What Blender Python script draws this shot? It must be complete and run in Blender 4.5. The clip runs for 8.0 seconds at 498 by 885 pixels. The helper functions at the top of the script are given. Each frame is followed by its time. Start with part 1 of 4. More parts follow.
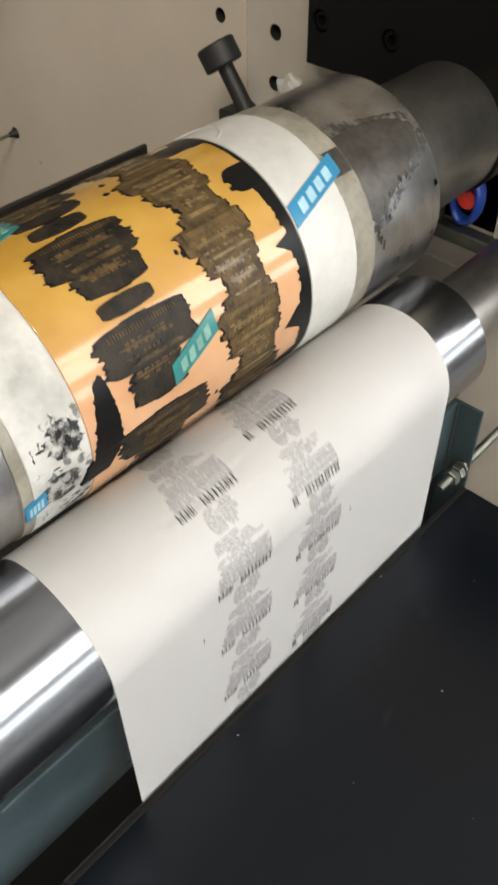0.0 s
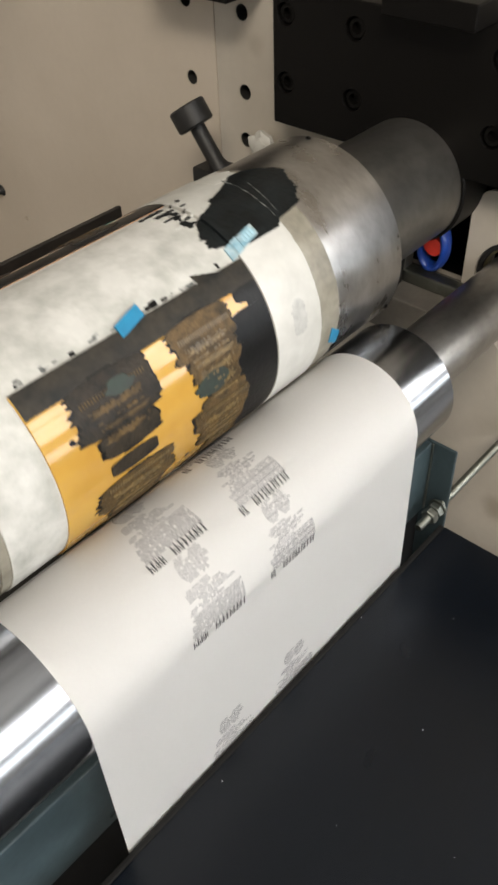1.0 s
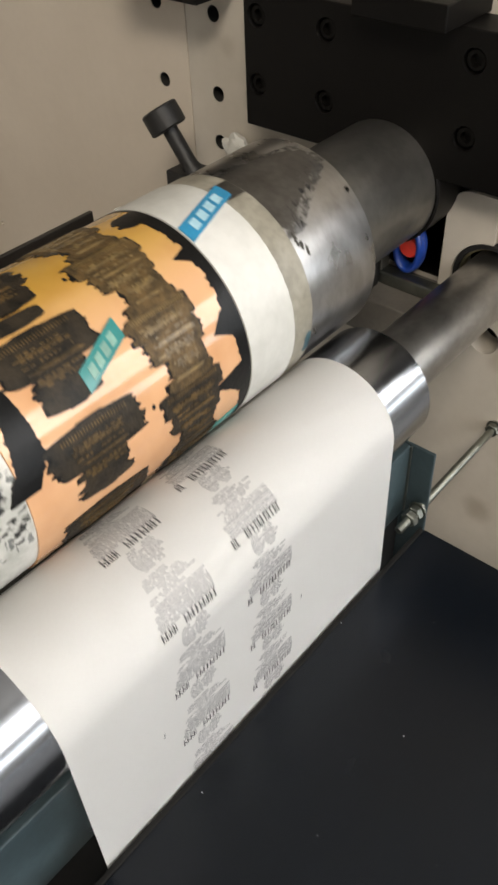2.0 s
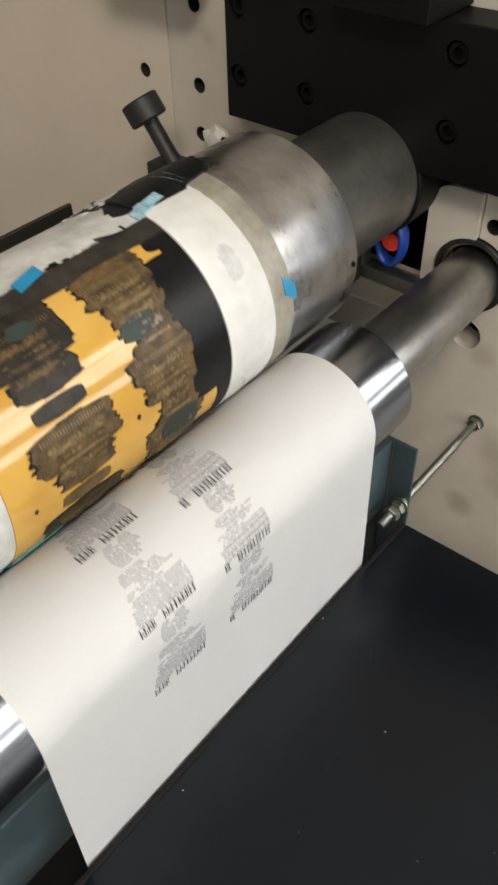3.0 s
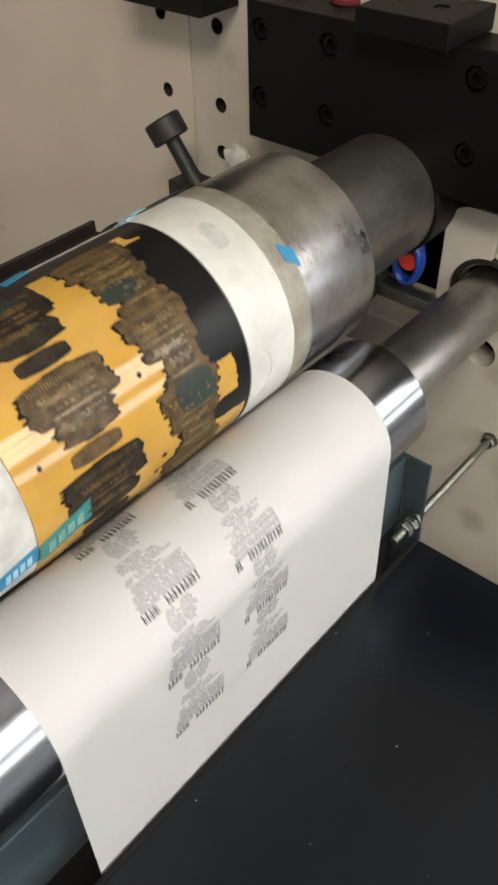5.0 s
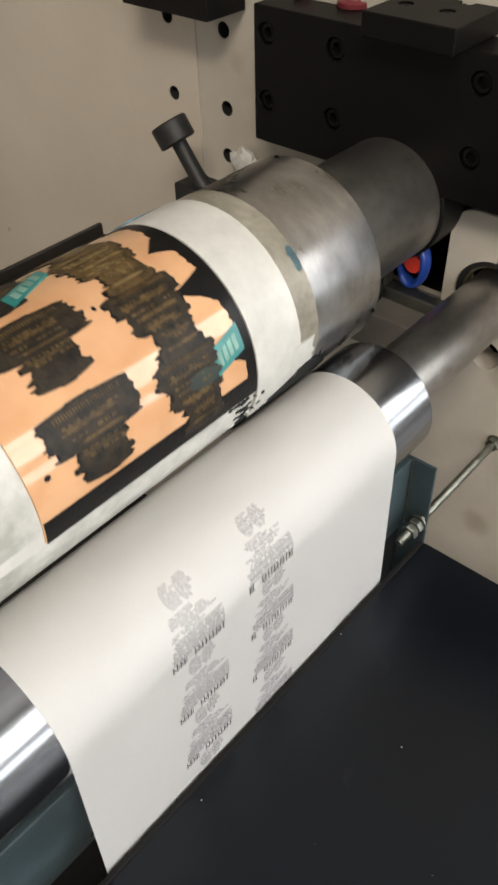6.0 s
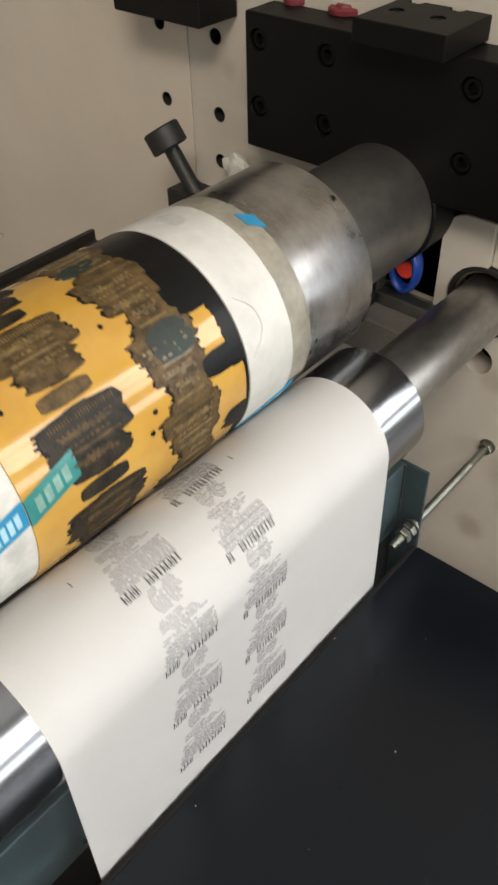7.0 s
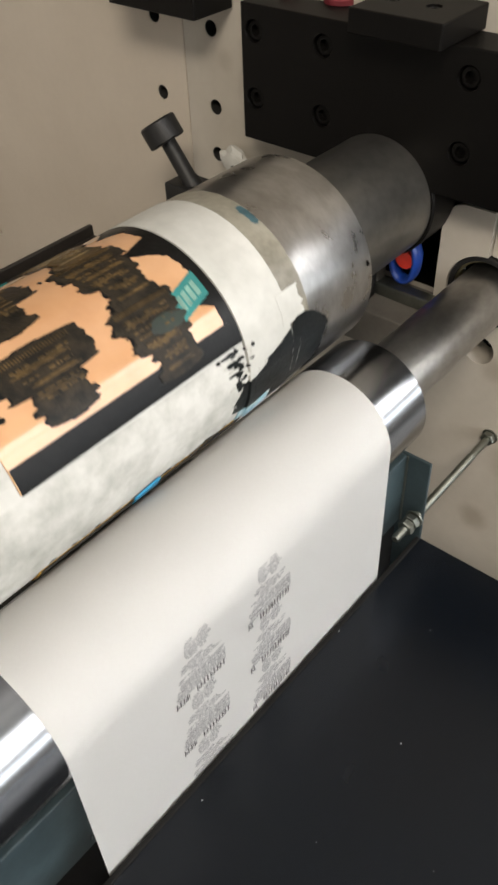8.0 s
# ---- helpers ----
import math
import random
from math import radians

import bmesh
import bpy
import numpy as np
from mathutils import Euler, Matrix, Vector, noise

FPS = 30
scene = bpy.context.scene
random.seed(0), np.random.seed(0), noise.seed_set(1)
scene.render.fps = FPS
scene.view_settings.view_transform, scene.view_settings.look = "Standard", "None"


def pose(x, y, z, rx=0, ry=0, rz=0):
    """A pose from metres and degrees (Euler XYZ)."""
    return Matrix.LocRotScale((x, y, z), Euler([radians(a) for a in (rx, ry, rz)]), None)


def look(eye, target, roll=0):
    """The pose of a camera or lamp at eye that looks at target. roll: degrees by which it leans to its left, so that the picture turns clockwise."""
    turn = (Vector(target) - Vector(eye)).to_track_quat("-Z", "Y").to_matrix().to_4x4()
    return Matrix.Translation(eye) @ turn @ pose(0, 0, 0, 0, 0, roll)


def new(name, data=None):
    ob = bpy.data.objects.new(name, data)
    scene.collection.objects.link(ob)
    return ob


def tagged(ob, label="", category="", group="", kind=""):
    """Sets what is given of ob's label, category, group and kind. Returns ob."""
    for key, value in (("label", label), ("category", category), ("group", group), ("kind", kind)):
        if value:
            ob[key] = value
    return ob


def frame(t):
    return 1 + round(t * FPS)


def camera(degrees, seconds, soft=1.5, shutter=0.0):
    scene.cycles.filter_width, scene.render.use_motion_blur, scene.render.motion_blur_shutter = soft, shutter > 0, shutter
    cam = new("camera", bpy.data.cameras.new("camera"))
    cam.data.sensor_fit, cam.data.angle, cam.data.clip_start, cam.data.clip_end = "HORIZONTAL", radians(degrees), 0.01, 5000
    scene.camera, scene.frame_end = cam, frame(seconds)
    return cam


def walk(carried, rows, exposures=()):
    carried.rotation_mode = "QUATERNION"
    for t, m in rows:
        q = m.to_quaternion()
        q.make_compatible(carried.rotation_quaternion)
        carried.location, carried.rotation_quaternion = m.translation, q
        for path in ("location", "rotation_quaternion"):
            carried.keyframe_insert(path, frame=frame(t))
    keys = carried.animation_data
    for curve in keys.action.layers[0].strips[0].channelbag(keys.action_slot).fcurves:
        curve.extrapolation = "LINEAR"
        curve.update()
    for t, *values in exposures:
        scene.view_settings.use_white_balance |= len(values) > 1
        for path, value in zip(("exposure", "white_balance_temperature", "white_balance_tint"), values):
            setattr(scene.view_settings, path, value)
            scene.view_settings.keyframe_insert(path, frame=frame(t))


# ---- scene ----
cam = camera(33.5, 8.0, 2.9, 0.22)
PATH = [
(0, (-0.6212, -0.4752, 1.4080), (-0.2593, -0.1335, 0.9158), -0.64),
(0.2, (-0.6211, -0.4861, 1.4228), (-0.2664, -0.1231, 0.9407), -2.75),
(0.3, (-0.6211, -0.4870, 1.4229), (-0.2643, -0.1194, 0.9458), -3.13),
(0.5, (-0.6167, -0.4888, 1.4236), (-0.2543, -0.1226, 0.9498), -3.39),
(0.7, (-0.6161, -0.4894, 1.4235), (-0.2457, -0.1290, 0.9514), -2.91),
(1, (-0.6129, -0.4922, 1.4261), (-0.2363, -0.1365, 0.9553), -2.54),
(1.5, (-0.6098, -0.4956, 1.4281), (-0.2268, -0.1419, 0.9609), -2.65),
(2, (-0.6017, -0.4932, 1.4255), (-0.2183, -0.1460, 0.9540), -2.64),
(3.5, (-0.5970, -0.4915, 1.4242), (-0.2059, -0.1600, 0.9476), -1.39),
(4, (-0.6001, -0.4934, 1.4309), (-0.2081, -0.1568, 0.9586), -1.48),
(4.5, (-0.6021, -0.4924, 1.4323), (-0.2129, -0.1495, 0.9622), -1.63),
(6, (-0.6072, -0.4923, 1.4337), (-0.2197, -0.1439, 0.9663), -1.54),
(6.5, (-0.6081, -0.4931, 1.4362), (-0.2193, -0.1439, 0.9705), -1.60),
(7, (-0.6061, -0.4937, 1.4350), (-0.2143, -0.1469, 0.9700), -1.47),
(7.5, (-0.6046, -0.4939, 1.4333), (-0.2137, -0.1477, 0.9671), -1.63),
(8, (-0.6042, -0.4931, 1.4352), (-0.2171, -0.1474, 0.9654), -2.48),
]
walk(cam, [(t, look(eye, target, roll)) for t, eye, target, roll in PATH], exposures=[(0, -0.76), (8, -0.76)])

# ---- the fitted plan, in metres: x along the rollers to the frame plate, z up ----
PY_, PZ_ = -0.1453, 1.1181          # print cylinder axis
RY_, RZ_ = -0.2375, 1.0345          # impression roller axis
R_PLATE, R_WEB = 0.076, 0.0476
TURN = 194.0                        # degrees a second
SPEED = math.radians(TURN) * R_PLATE
LOOP = 2 * 2 * math.pi * R_PLATE    # web loop: two print repeats
TABLE = 0.900

# ---- light: a hall with one tall window row behind the operator, a ceiling lamp and an added low fill ----
world = bpy.data.worlds.new("hall_sky")
scene.world = world
world.use_nodes = True
wn = world.node_tree
sky = wn.nodes.new("ShaderNodeTexSky")
sky.sky_type, sky.sun_disc, sky.sun_elevation, sky.sun_rotation = "NISHITA", False, radians(35), radians(200)
wn.links.new(sky.outputs["Color"], wn.nodes["Background"].inputs["Color"])
wn.nodes["Background"].inputs["Strength"].default_value = 0.10


def area_lamp(name, eye, target, sx, sy, power, colour):
    la = bpy.data.lights.new(name, "AREA")
    la.shape, la.size, la.size_y, la.energy, la.color = "RECTANGLE", sx, sy, power, colour
    ob = new(name, la)
    ob.matrix_world = look(eye, target)
    return ob


area_lamp("window_daylight", (1.25, -3.06, 2.58), (1.25, 0, 1.9), 6.3, 1.2, 325, (1.0, 0.985, 0.965))
# unseen cool fill, added to brighten the lower paper and the roller's second band
area_lamp("low_window_daylight", (1.25, -3.12, 1.27), (1.25, 0, 1.20), 6.3, 0.40, 76, (0.88, 0.94, 1.0))
area_lamp("ceiling_lamp", (-2.3, -1.6, 3.6), (-0.4, -0.2, 1.1), 1.4, 0.5, 122, (1.0, 0.90, 0.76))

# ---- materials ----


def shader(name, colour, rough=0.5, metal=0.0, vary=0.12, scale=14.0, bump=0.0, fine=220.0, tint=None, spec=0.5, stretch=None, coat=0.0, rough_vary=0.08, stains=(), patchy=0.0):
    """A surface with stains at a large scale, grain at a small one, uneven gloss and fine relief."""
    m = bpy.data.materials.new(name)
    m.use_nodes = True
    nt = m.node_tree
    b = nt.nodes["Principled BSDF"]
    b.inputs["Metallic"].default_value = metal
    b.inputs["Specular IOR Level"].default_value = spec
    b.inputs["Coat Weight"].default_value = coat
    b.inputs["Coat Roughness"].default_value = 0.15
    co = nt.nodes.new("ShaderNodeTexCoord")
    src = co.outputs["Object"]
    if stretch:
        mp = nt.nodes.new("ShaderNodeMapping")
        mp.inputs["Scale"].default_value = stretch
        nt.links.new(src, mp.inputs["Vector"])
        src = mp.outputs["Vector"]
    big = nt.nodes.new("ShaderNodeTexNoise")
    big.inputs["Scale"].default_value, big.inputs["Detail"].default_value, big.inputs["Roughness"].default_value = scale, 5, 0.6
    small = nt.nodes.new("ShaderNodeTexNoise")
    small.inputs["Scale"].default_value, small.inputs["Detail"].default_value = fine, 3
    for n in (big, small):
        nt.links.new(src, n.inputs["Vector"])
    ramp = nt.nodes.new("ShaderNodeValToRGB")
    dark = tint or tuple(c * (1 - 2.2 * vary) for c in colour)
    ramp.color_ramp.elements[0].position, ramp.color_ramp.elements[1].position = 0.30, 0.62
    ramp.color_ramp.elements[0].color = (*[max(c, 0) for c in dark], 1)
    ramp.color_ramp.elements[1].color = (*colour, 1)
    nt.links.new(big.outputs["Fac"], ramp.inputs["Fac"])
    mix = nt.nodes.new("ShaderNodeMix")
    mix.data_type, mix.blend_type = "RGBA", "MULTIPLY"
    mix.inputs["Factor"].default_value = min(1.0, vary * 2.5)
    gr = nt.nodes.new("ShaderNodeValToRGB")
    gr.color_ramp.elements[0].position, gr.color_ramp.elements[1].position = 0.32, 0.6
    gr.color_ramp.elements[0].color = (0.66, 0.66, 0.66, 1)
    nt.links.new(small.outputs["Fac"], gr.inputs["Fac"])
    nt.links.new(ramp.outputs["Color"], mix.inputs["A"])
    nt.links.new(gr.outputs["Color"], mix.inputs["B"])
    out = mix.outputs["Result"]
    for (px, py, pz), radius, deep in stains:
        far = nt.nodes.new("ShaderNodeVectorMath")
        far.operation = "DISTANCE"
        far.inputs[1].default_value = (px, py, pz)
        warp = nt.nodes.new("ShaderNodeVectorMath")
        warp.operation = "MULTIPLY_ADD"
        warp.inputs[1].default_value = (radius, radius, radius * 1.6)
        nt.links.new(big.outputs["Color"], warp.inputs[0])
        nt.links.new(co.outputs["Object"], warp.inputs[2])
        nt.links.new(warp.outputs["Vector"], far.inputs[0])
        soft = nt.nodes.new("ShaderNodeMapRange")
        soft.interpolation_type = "SMOOTHSTEP"
        soft.inputs["From Min"].default_value, soft.inputs["From Max"].default_value = radius * 0.5, radius * 1.5
        soft.inputs["To Min"].default_value, soft.inputs["To Max"].default_value = deep, 0.0
        nt.links.new(far.outputs["Value"], soft.inputs["Value"])
        st = nt.nodes.new("ShaderNodeMix")
        st.data_type, st.blend_type = "RGBA", "MULTIPLY"
        st.inputs["B"].default_value = (0.45, 0.38, 0.30, 1)
        nt.links.new(soft.outputs["Result"], st.inputs["Factor"])
        nt.links.new(out, st.inputs["A"])
        out = st.outputs["Result"]
    nt.links.new(out, b.inputs["Base Color"])
    mr = nt.nodes.new("ShaderNodeMapRange")
    mr.inputs["To Min"].default_value, mr.inputs["To Max"].default_value = max(rough - rough_vary, 0.02), min(rough + rough_vary, 1)
    nt.links.new(big.outputs["Fac"], mr.inputs["Value"])
    nt.links.new(mr.outputs["Result"], b.inputs["Roughness"])
    if patchy:
        wipe = nt.nodes.new("ShaderNodeTexNoise")
        wipe.inputs["Scale"].default_value, wipe.inputs["Detail"].default_value, wipe.inputs["Roughness"].default_value = patchy, 6, 0.72
        nt.links.new(src, wipe.inputs["Vector"])
        cover = nt.nodes.new("ShaderNodeMapRange")
        cover.interpolation_type = "SMOOTHSTEP"
        cover.inputs["From Min"].default_value, cover.inputs["From Max"].default_value = 0.38, 0.62
        nt.links.new(wipe.outputs["Fac"], cover.inputs["Value"])
        nt.links.new(cover.outputs["Result"], b.inputs["Alpha"])
    if bump:
        bp = nt.nodes.new("ShaderNodeBump")
        bp.inputs["Strength"].default_value, bp.inputs["Distance"].default_value = bump, 0.0006
        nt.links.new(small.outputs["Fac"], bp.inputs["Height"])
        nt.links.new(bp.outputs["Normal"], b.inputs["Normal"])
    return m


CREAM = shader("cream_machine_paint", (0.58, 0.513, 0.430), 0.42, vary=0.02, scale=4, fine=120, bump=0.02, tint=(0.52, 0.455, 0.374))
# stains, plus a darker spot beside the tie rod at z 0.880
CREAM_STAINED = shader("stained_cream_machine_paint", (0.545, 0.500, 0.435), 0.42, vary=0.02, scale=9, fine=120, bump=0.02, tint=(0.46, 0.42, 0.355),
                       stains=(((0, -0.262, 0.785), 0.016, 0.5), ((0, -0.285, 0.880), 0.022, 0.35), ((0, -0.300, 0.840), 0.020, 0.3), ((0, -0.255, 0.975), 0.014, 0.35), ((0, 0.060, 1.19), 0.010, 0.25)))
BLACK_STEEL = shader("black_oxide_steel", (0.0045, 0.0040, 0.0036), 0.46, vary=0.12, scale=9, bump=0.05, spec=0.16)
DARK_IRON = shader("dark_phosphated_steel", (0.020, 0.0195, 0.019), 0.5, metal=0.25, vary=0.15, scale=30, bump=0.12)
TABLE_PAINT = shader("charcoal_powder_coat", (0.0024, 0.0041, 0.0072), 0.25, vary=0.16, scale=6, fine=600, bump=0.05, spec=0.40)
BRUSHED = shader("turned_steel_collar", (0.475, 0.468, 0.458), 0.29, metal=1.0, vary=0.08, scale=26, fine=170, stretch=(1.6, 1, 1), bump=0.014, tint=(0.315, 0.30, 0.28))
NECK_STEEL = shader("dull_ground_steel", (0.275, 0.262, 0.24), 0.35, metal=0.9, vary=0.14, scale=16, fine=120, bump=0.03)
CHROME = shader("polished_roller_steel", (0.40, 0.41, 0.43), 0.19, metal=1.0, vary=0.14, scale=70, fine=240, stretch=(0.06, 1, 1), rough_vary=0.10)
SHAFT = shader("shaft_steel", (0.46, 0.445, 0.42), 0.37, metal=1.0, vary=0.16, scale=24, fine=160, stretch=(0.6, 1, 1))
RAIL_GREY = shader("dusty_grey_cast_iron", (0.155, 0.143, 0.125), 0.55, vary=0.10, scale=30, bump=0.1)
TRAY_STEEL = shader("stained_brown_black_steel", (0.040, 0.034, 0.029), 0.42, metal=0.3, vary=0.18, scale=26, bump=0.08)
SLATE = shader("slate_blue_painted_steel", (0.048, 0.070, 0.078), 0.30, vary=0.18, scale=18, bump=0.06)
ZINC = shader("zinc_plated_steel", (0.29, 0.30, 0.265), 0.42, metal=1.0, vary=0.10, scale=40)
BRASSY = shader("yellow_zinc_ring", (0.38, 0.34, 0.20), 0.35, metal=1.0, vary=0.12, scale=40)
PAPER = shader("white_label_paper", (0.84, 0.828, 0.805), 0.55, vary=0.012, scale=4, fine=500, bump=0.03, spec=0.35)
INK = shader("grey_black_print", (0.045, 0.044, 0.046), 0.6, vary=0.12, scale=90)
INK_LIGHT = shader("grey_screened_print", (0.37, 0.362, 0.366), 0.6, vary=0.12, scale=90)
WHITE_TAPE = shader("white_mounting_tape", (0.575, 0.566, 0.53), 0.50, vary=0.07, scale=15, fine=110, bump=0.12, tint=(0.415, 0.41, 0.375))
RING_TAPE = shader("dull_beige_tape", (0.29, 0.268, 0.215), 0.40, vary=0.18, scale=34, bump=0.12, tint=(0.165, 0.150, 0.115))
AMBER, PEACH = (0.475, 0.275, 0.048), (0.575, 0.325, 0.170)


def plate_material():
    """Photopolymer that fades from amber to peach round the cylinder."""
    m = shader("amber_to_peach_photopolymer", AMBER, 0.12, vary=0.05, scale=30, coat=0.5, rough_vary=0.05, bump=0.02)
    nt = m.node_tree
    b = nt.nodes["Principled BSDF"]
    co = nt.nodes.new("ShaderNodeTexCoord")
    sides = []
    for deg in (64.5, 154.5):
        dot = nt.nodes.new("ShaderNodeVectorMath")
        dot.operation = "DOT_PRODUCT"
        dot.inputs[1].default_value = (0, -math.cos(radians(deg)), math.sin(radians(deg)))
        nt.links.new(co.outputs["Object"], dot.inputs[0])
        sides.append(dot.outputs["Value"])
    turn = nt.nodes.new("ShaderNodeMath")
    turn.operation = "ARCTAN2"
    nt.links.new(sides[1], turn.inputs[0])
    nt.links.new(sides[0], turn.inputs[1])
    fade = nt.nodes.new("ShaderNodeMapRange")
    fade.interpolation_type = "SMOOTHSTEP"
    fade.inputs["From Min"].default_value, fade.inputs["From Max"].default_value = radians(-50), radians(-4)
    nt.links.new(turn.outputs["Value"], fade.inputs["Value"])
    tone = nt.nodes.new("ShaderNodeMix")
    tone.data_type = "RGBA"
    tone.inputs["A"].default_value, tone.inputs["B"].default_value = (*PEACH, 1), (*AMBER, 1)
    nt.links.new(fade.outputs["Result"], tone.inputs["Factor"])
    cloud = nt.nodes.new("ShaderNodeTexNoise")
    cloud.inputs["Scale"].default_value, cloud.inputs["Detail"].default_value = 26, 4
    nt.links.new(co.outputs["Object"], cloud.inputs["Vector"])
    soil = nt.nodes.new("ShaderNodeValToRGB")
    soil.color_ramp.elements[0].position, soil.color_ramp.elements[1].position = 0.30, 0.58
    soil.color_ramp.elements[0].color = (0.84, 0.78, 0.72, 1)
    nt.links.new(cloud.outputs["Fac"], soil.inputs["Fac"])
    mul = nt.nodes.new("ShaderNodeMix")
    mul.data_type, mul.blend_type = "RGBA", "MULTIPLY"
    mul.inputs["Factor"].default_value = 1.0
    nt.links.new(tone.outputs["Result"], mul.inputs["A"])
    nt.links.new(soil.outputs["Color"], mul.inputs["B"])
    nt.links.new(mul.outputs["Result"], b.inputs["Base Color"])
    return m


PLATE = plate_material()
YELLOW = shader("amber_photopolymer", AMBER, 0.13, vary=0.09, scale=30, tint=(0.44, 0.215, 0.038), coat=0.35, rough_vary=0.06, bump=0.04)
RELIEF = shader("inked_olive_relief", (0.118, 0.074, 0.029), 0.46, vary=0.30, scale=110, fine=620, tint=(0.026, 0.019, 0.010), bump=0.8, spec=0.22)
RELIEF_DARK = shader("inked_dark_relief", (0.034, 0.026, 0.017), 0.44, vary=0.28, scale=110, fine=620, tint=(0.008, 0.0075, 0.0065), bump=0.8, spec=0.20)
RIDGE = shader("worn_brown_relief_top", (0.20, 0.135, 0.052), 0.32, vary=0.3, scale=130, tint=(0.06, 0.042, 0.02), bump=0.5)
INK_BLACK = shader("wet_black_ink", (0.0065, 0.0062, 0.006), 0.34, vary=0.2, scale=60, fine=330, bump=0.35, spec=0.18)
TORN_INK = shader("torn_blue_black_ink_film", (0.0085, 0.011, 0.0118), 0.42, vary=0.3, scale=70, fine=260, tint=(0.003, 0.0035, 0.0035), bump=0.6, spec=0.2)
BROWN_INK = shader("brown_black_ink_film", (0.036, 0.030, 0.021), 0.55, vary=0.35, scale=60, tint=(0.010, 0.010, 0.009), bump=0.3, spec=0.3)
GREASE = shader("dark_ink_smear", (0.040, 0.040, 0.041), 0.42, vary=0.3, scale=90, metal=0.3, patchy=170)
SMUDGE = shader("pale_grey_ink_smudge", (0.20, 0.21, 0.20), 0.42, vary=0.2, scale=80, patchy=150)
FAINT = shader("faint_grey_smudge", (0.46, 0.455, 0.43), 0.40, vary=0.1, scale=120)
SOILED = shader("soiled_white_tape", (0.555, 0.546, 0.51), 0.58, vary=0.07, scale=38, fine=120, bump=0.16, tint=(0.32, 0.32, 0.285))
TEAL = shader("teal_tape_under_plate", (0.025, 0.20, 0.19), 0.3, vary=0.10, scale=40, coat=0.3)
BLUE = shader("bright_blue_tape", (0.02, 0.22, 0.40), 0.35, vary=0.10, scale=40)
PALE_BLUE = shader("rubbed_pale_blue_tape", (0.20, 0.40, 0.50), 0.35, vary=0.25, scale=90, tint=(0.45, 0.50, 0.50))
TEAL_MARK = shader("pale_green_tape_marking", (0.20, 0.36, 0.30), 0.4, vary=0.2, scale=90)
TAPE_MARK = shader("pale_tape_marking", (0.36, 0.56, 0.64), 0.4, vary=0.08, scale=40)
DULL_BLUE = shader("dull_blue_rubbed_ink", (0.040, 0.095, 0.115), 0.42, vary=0.25, scale=90)
BLUE_HOSE = shader("blue_hose_plastic", (0.012, 0.05, 0.30), 0.3, vary=0.08, scale=40)
PINK = shader("faded_red_plastic", (0.17, 0.022, 0.03), 0.45, vary=0.15, scale=60)
RED = shader("red_plastic", (0.80, 0.05, 0.03), 0.35, vary=0.08, scale=40)
HOLLOW = shader("dark_machine_interior", (0.018, 0.017, 0.015), 0.7, vary=0.15, scale=10)
# for the table's edge strip, and for the shade put under the cross bar
RUBBER_AND_SHADE = shader("matt_black_rubber_and_shade", (0.008, 0.0078, 0.0075), 0.7, vary=0.1, scale=40, spec=0.2)
GREASE_THIN = shader("thin_smeared_ink_on_steel", (0.24, 0.237, 0.233), 0.44, metal=1.0, vary=0.3, scale=70, patchy=75)
FILM = shader("brown_grey_ink_film_on_steel", (0.155, 0.146, 0.135), 0.38, metal=0.9, vary=0.2, scale=38, tint=(0.095, 0.088, 0.080))
GREEN_INK = shader("greenish_black_ink", (0.016, 0.031, 0.021), 0.6, vary=0.3, scale=80, tint=(0.015, 0.018, 0.014), bump=0.3)
SPECK = shader("paper_dust", (0.7, 0.7, 0.68), 0.8, vary=0.05, scale=40)
WINDOW_PAINT = shader("grey_window_paint", (0.30, 0.30, 0.31), 0.5, vary=0.05, scale=5)
HALL = shader("hall_plaster", (0.66, 0.645, 0.62), 0.8, vary=0.06, scale=2)
FLOOR = shader("hall_concrete", (0.32, 0.315, 0.31), 0.7, vary=0.12, scale=3)

# ---- mesh helpers ----


def mesh_of(name, bm, material, smooth=None):
    me = bpy.data.meshes.new(name)
    bmesh.ops.recalc_face_normals(bm, faces=bm.faces)
    if smooth is not None:
        for f in bm.faces:
            f.smooth = True
        for e in bm.edges:
            e.smooth = not (len(e.link_faces) == 2 and e.calc_face_angle(0) > radians(smooth))
    bm.to_mesh(me)
    bm.free()
    me.materials.append(material)
    return me


def part(name, bm, material, parent=None, label="", smooth=None):
    ob = new(name, mesh_of(name, bm, material, smooth))
    ob.parent = parent
    if label:
        ob["label"] = label
    return ob


def box(x0, x1, y0, y1, z0, z1, bevel=0.0, bm=None, seg=2):
    bm = bm or bmesh.new()
    got = bmesh.ops.create_cube(bm, size=1)["verts"]
    for v in got:
        v.co = Vector(((x0 + x1) / 2 + v.co.x * (x1 - x0), (y0 + y1) / 2 + v.co.y * (y1 - y0), (z0 + z1) / 2 + v.co.z * (z1 - z0)))
    if bevel:
        es = list({e for v in got for e in v.link_edges})
        bmesh.ops.bevel(bm, geom=es, offset=bevel, segments=seg, affect="EDGES", profile=0.5)
    return bm


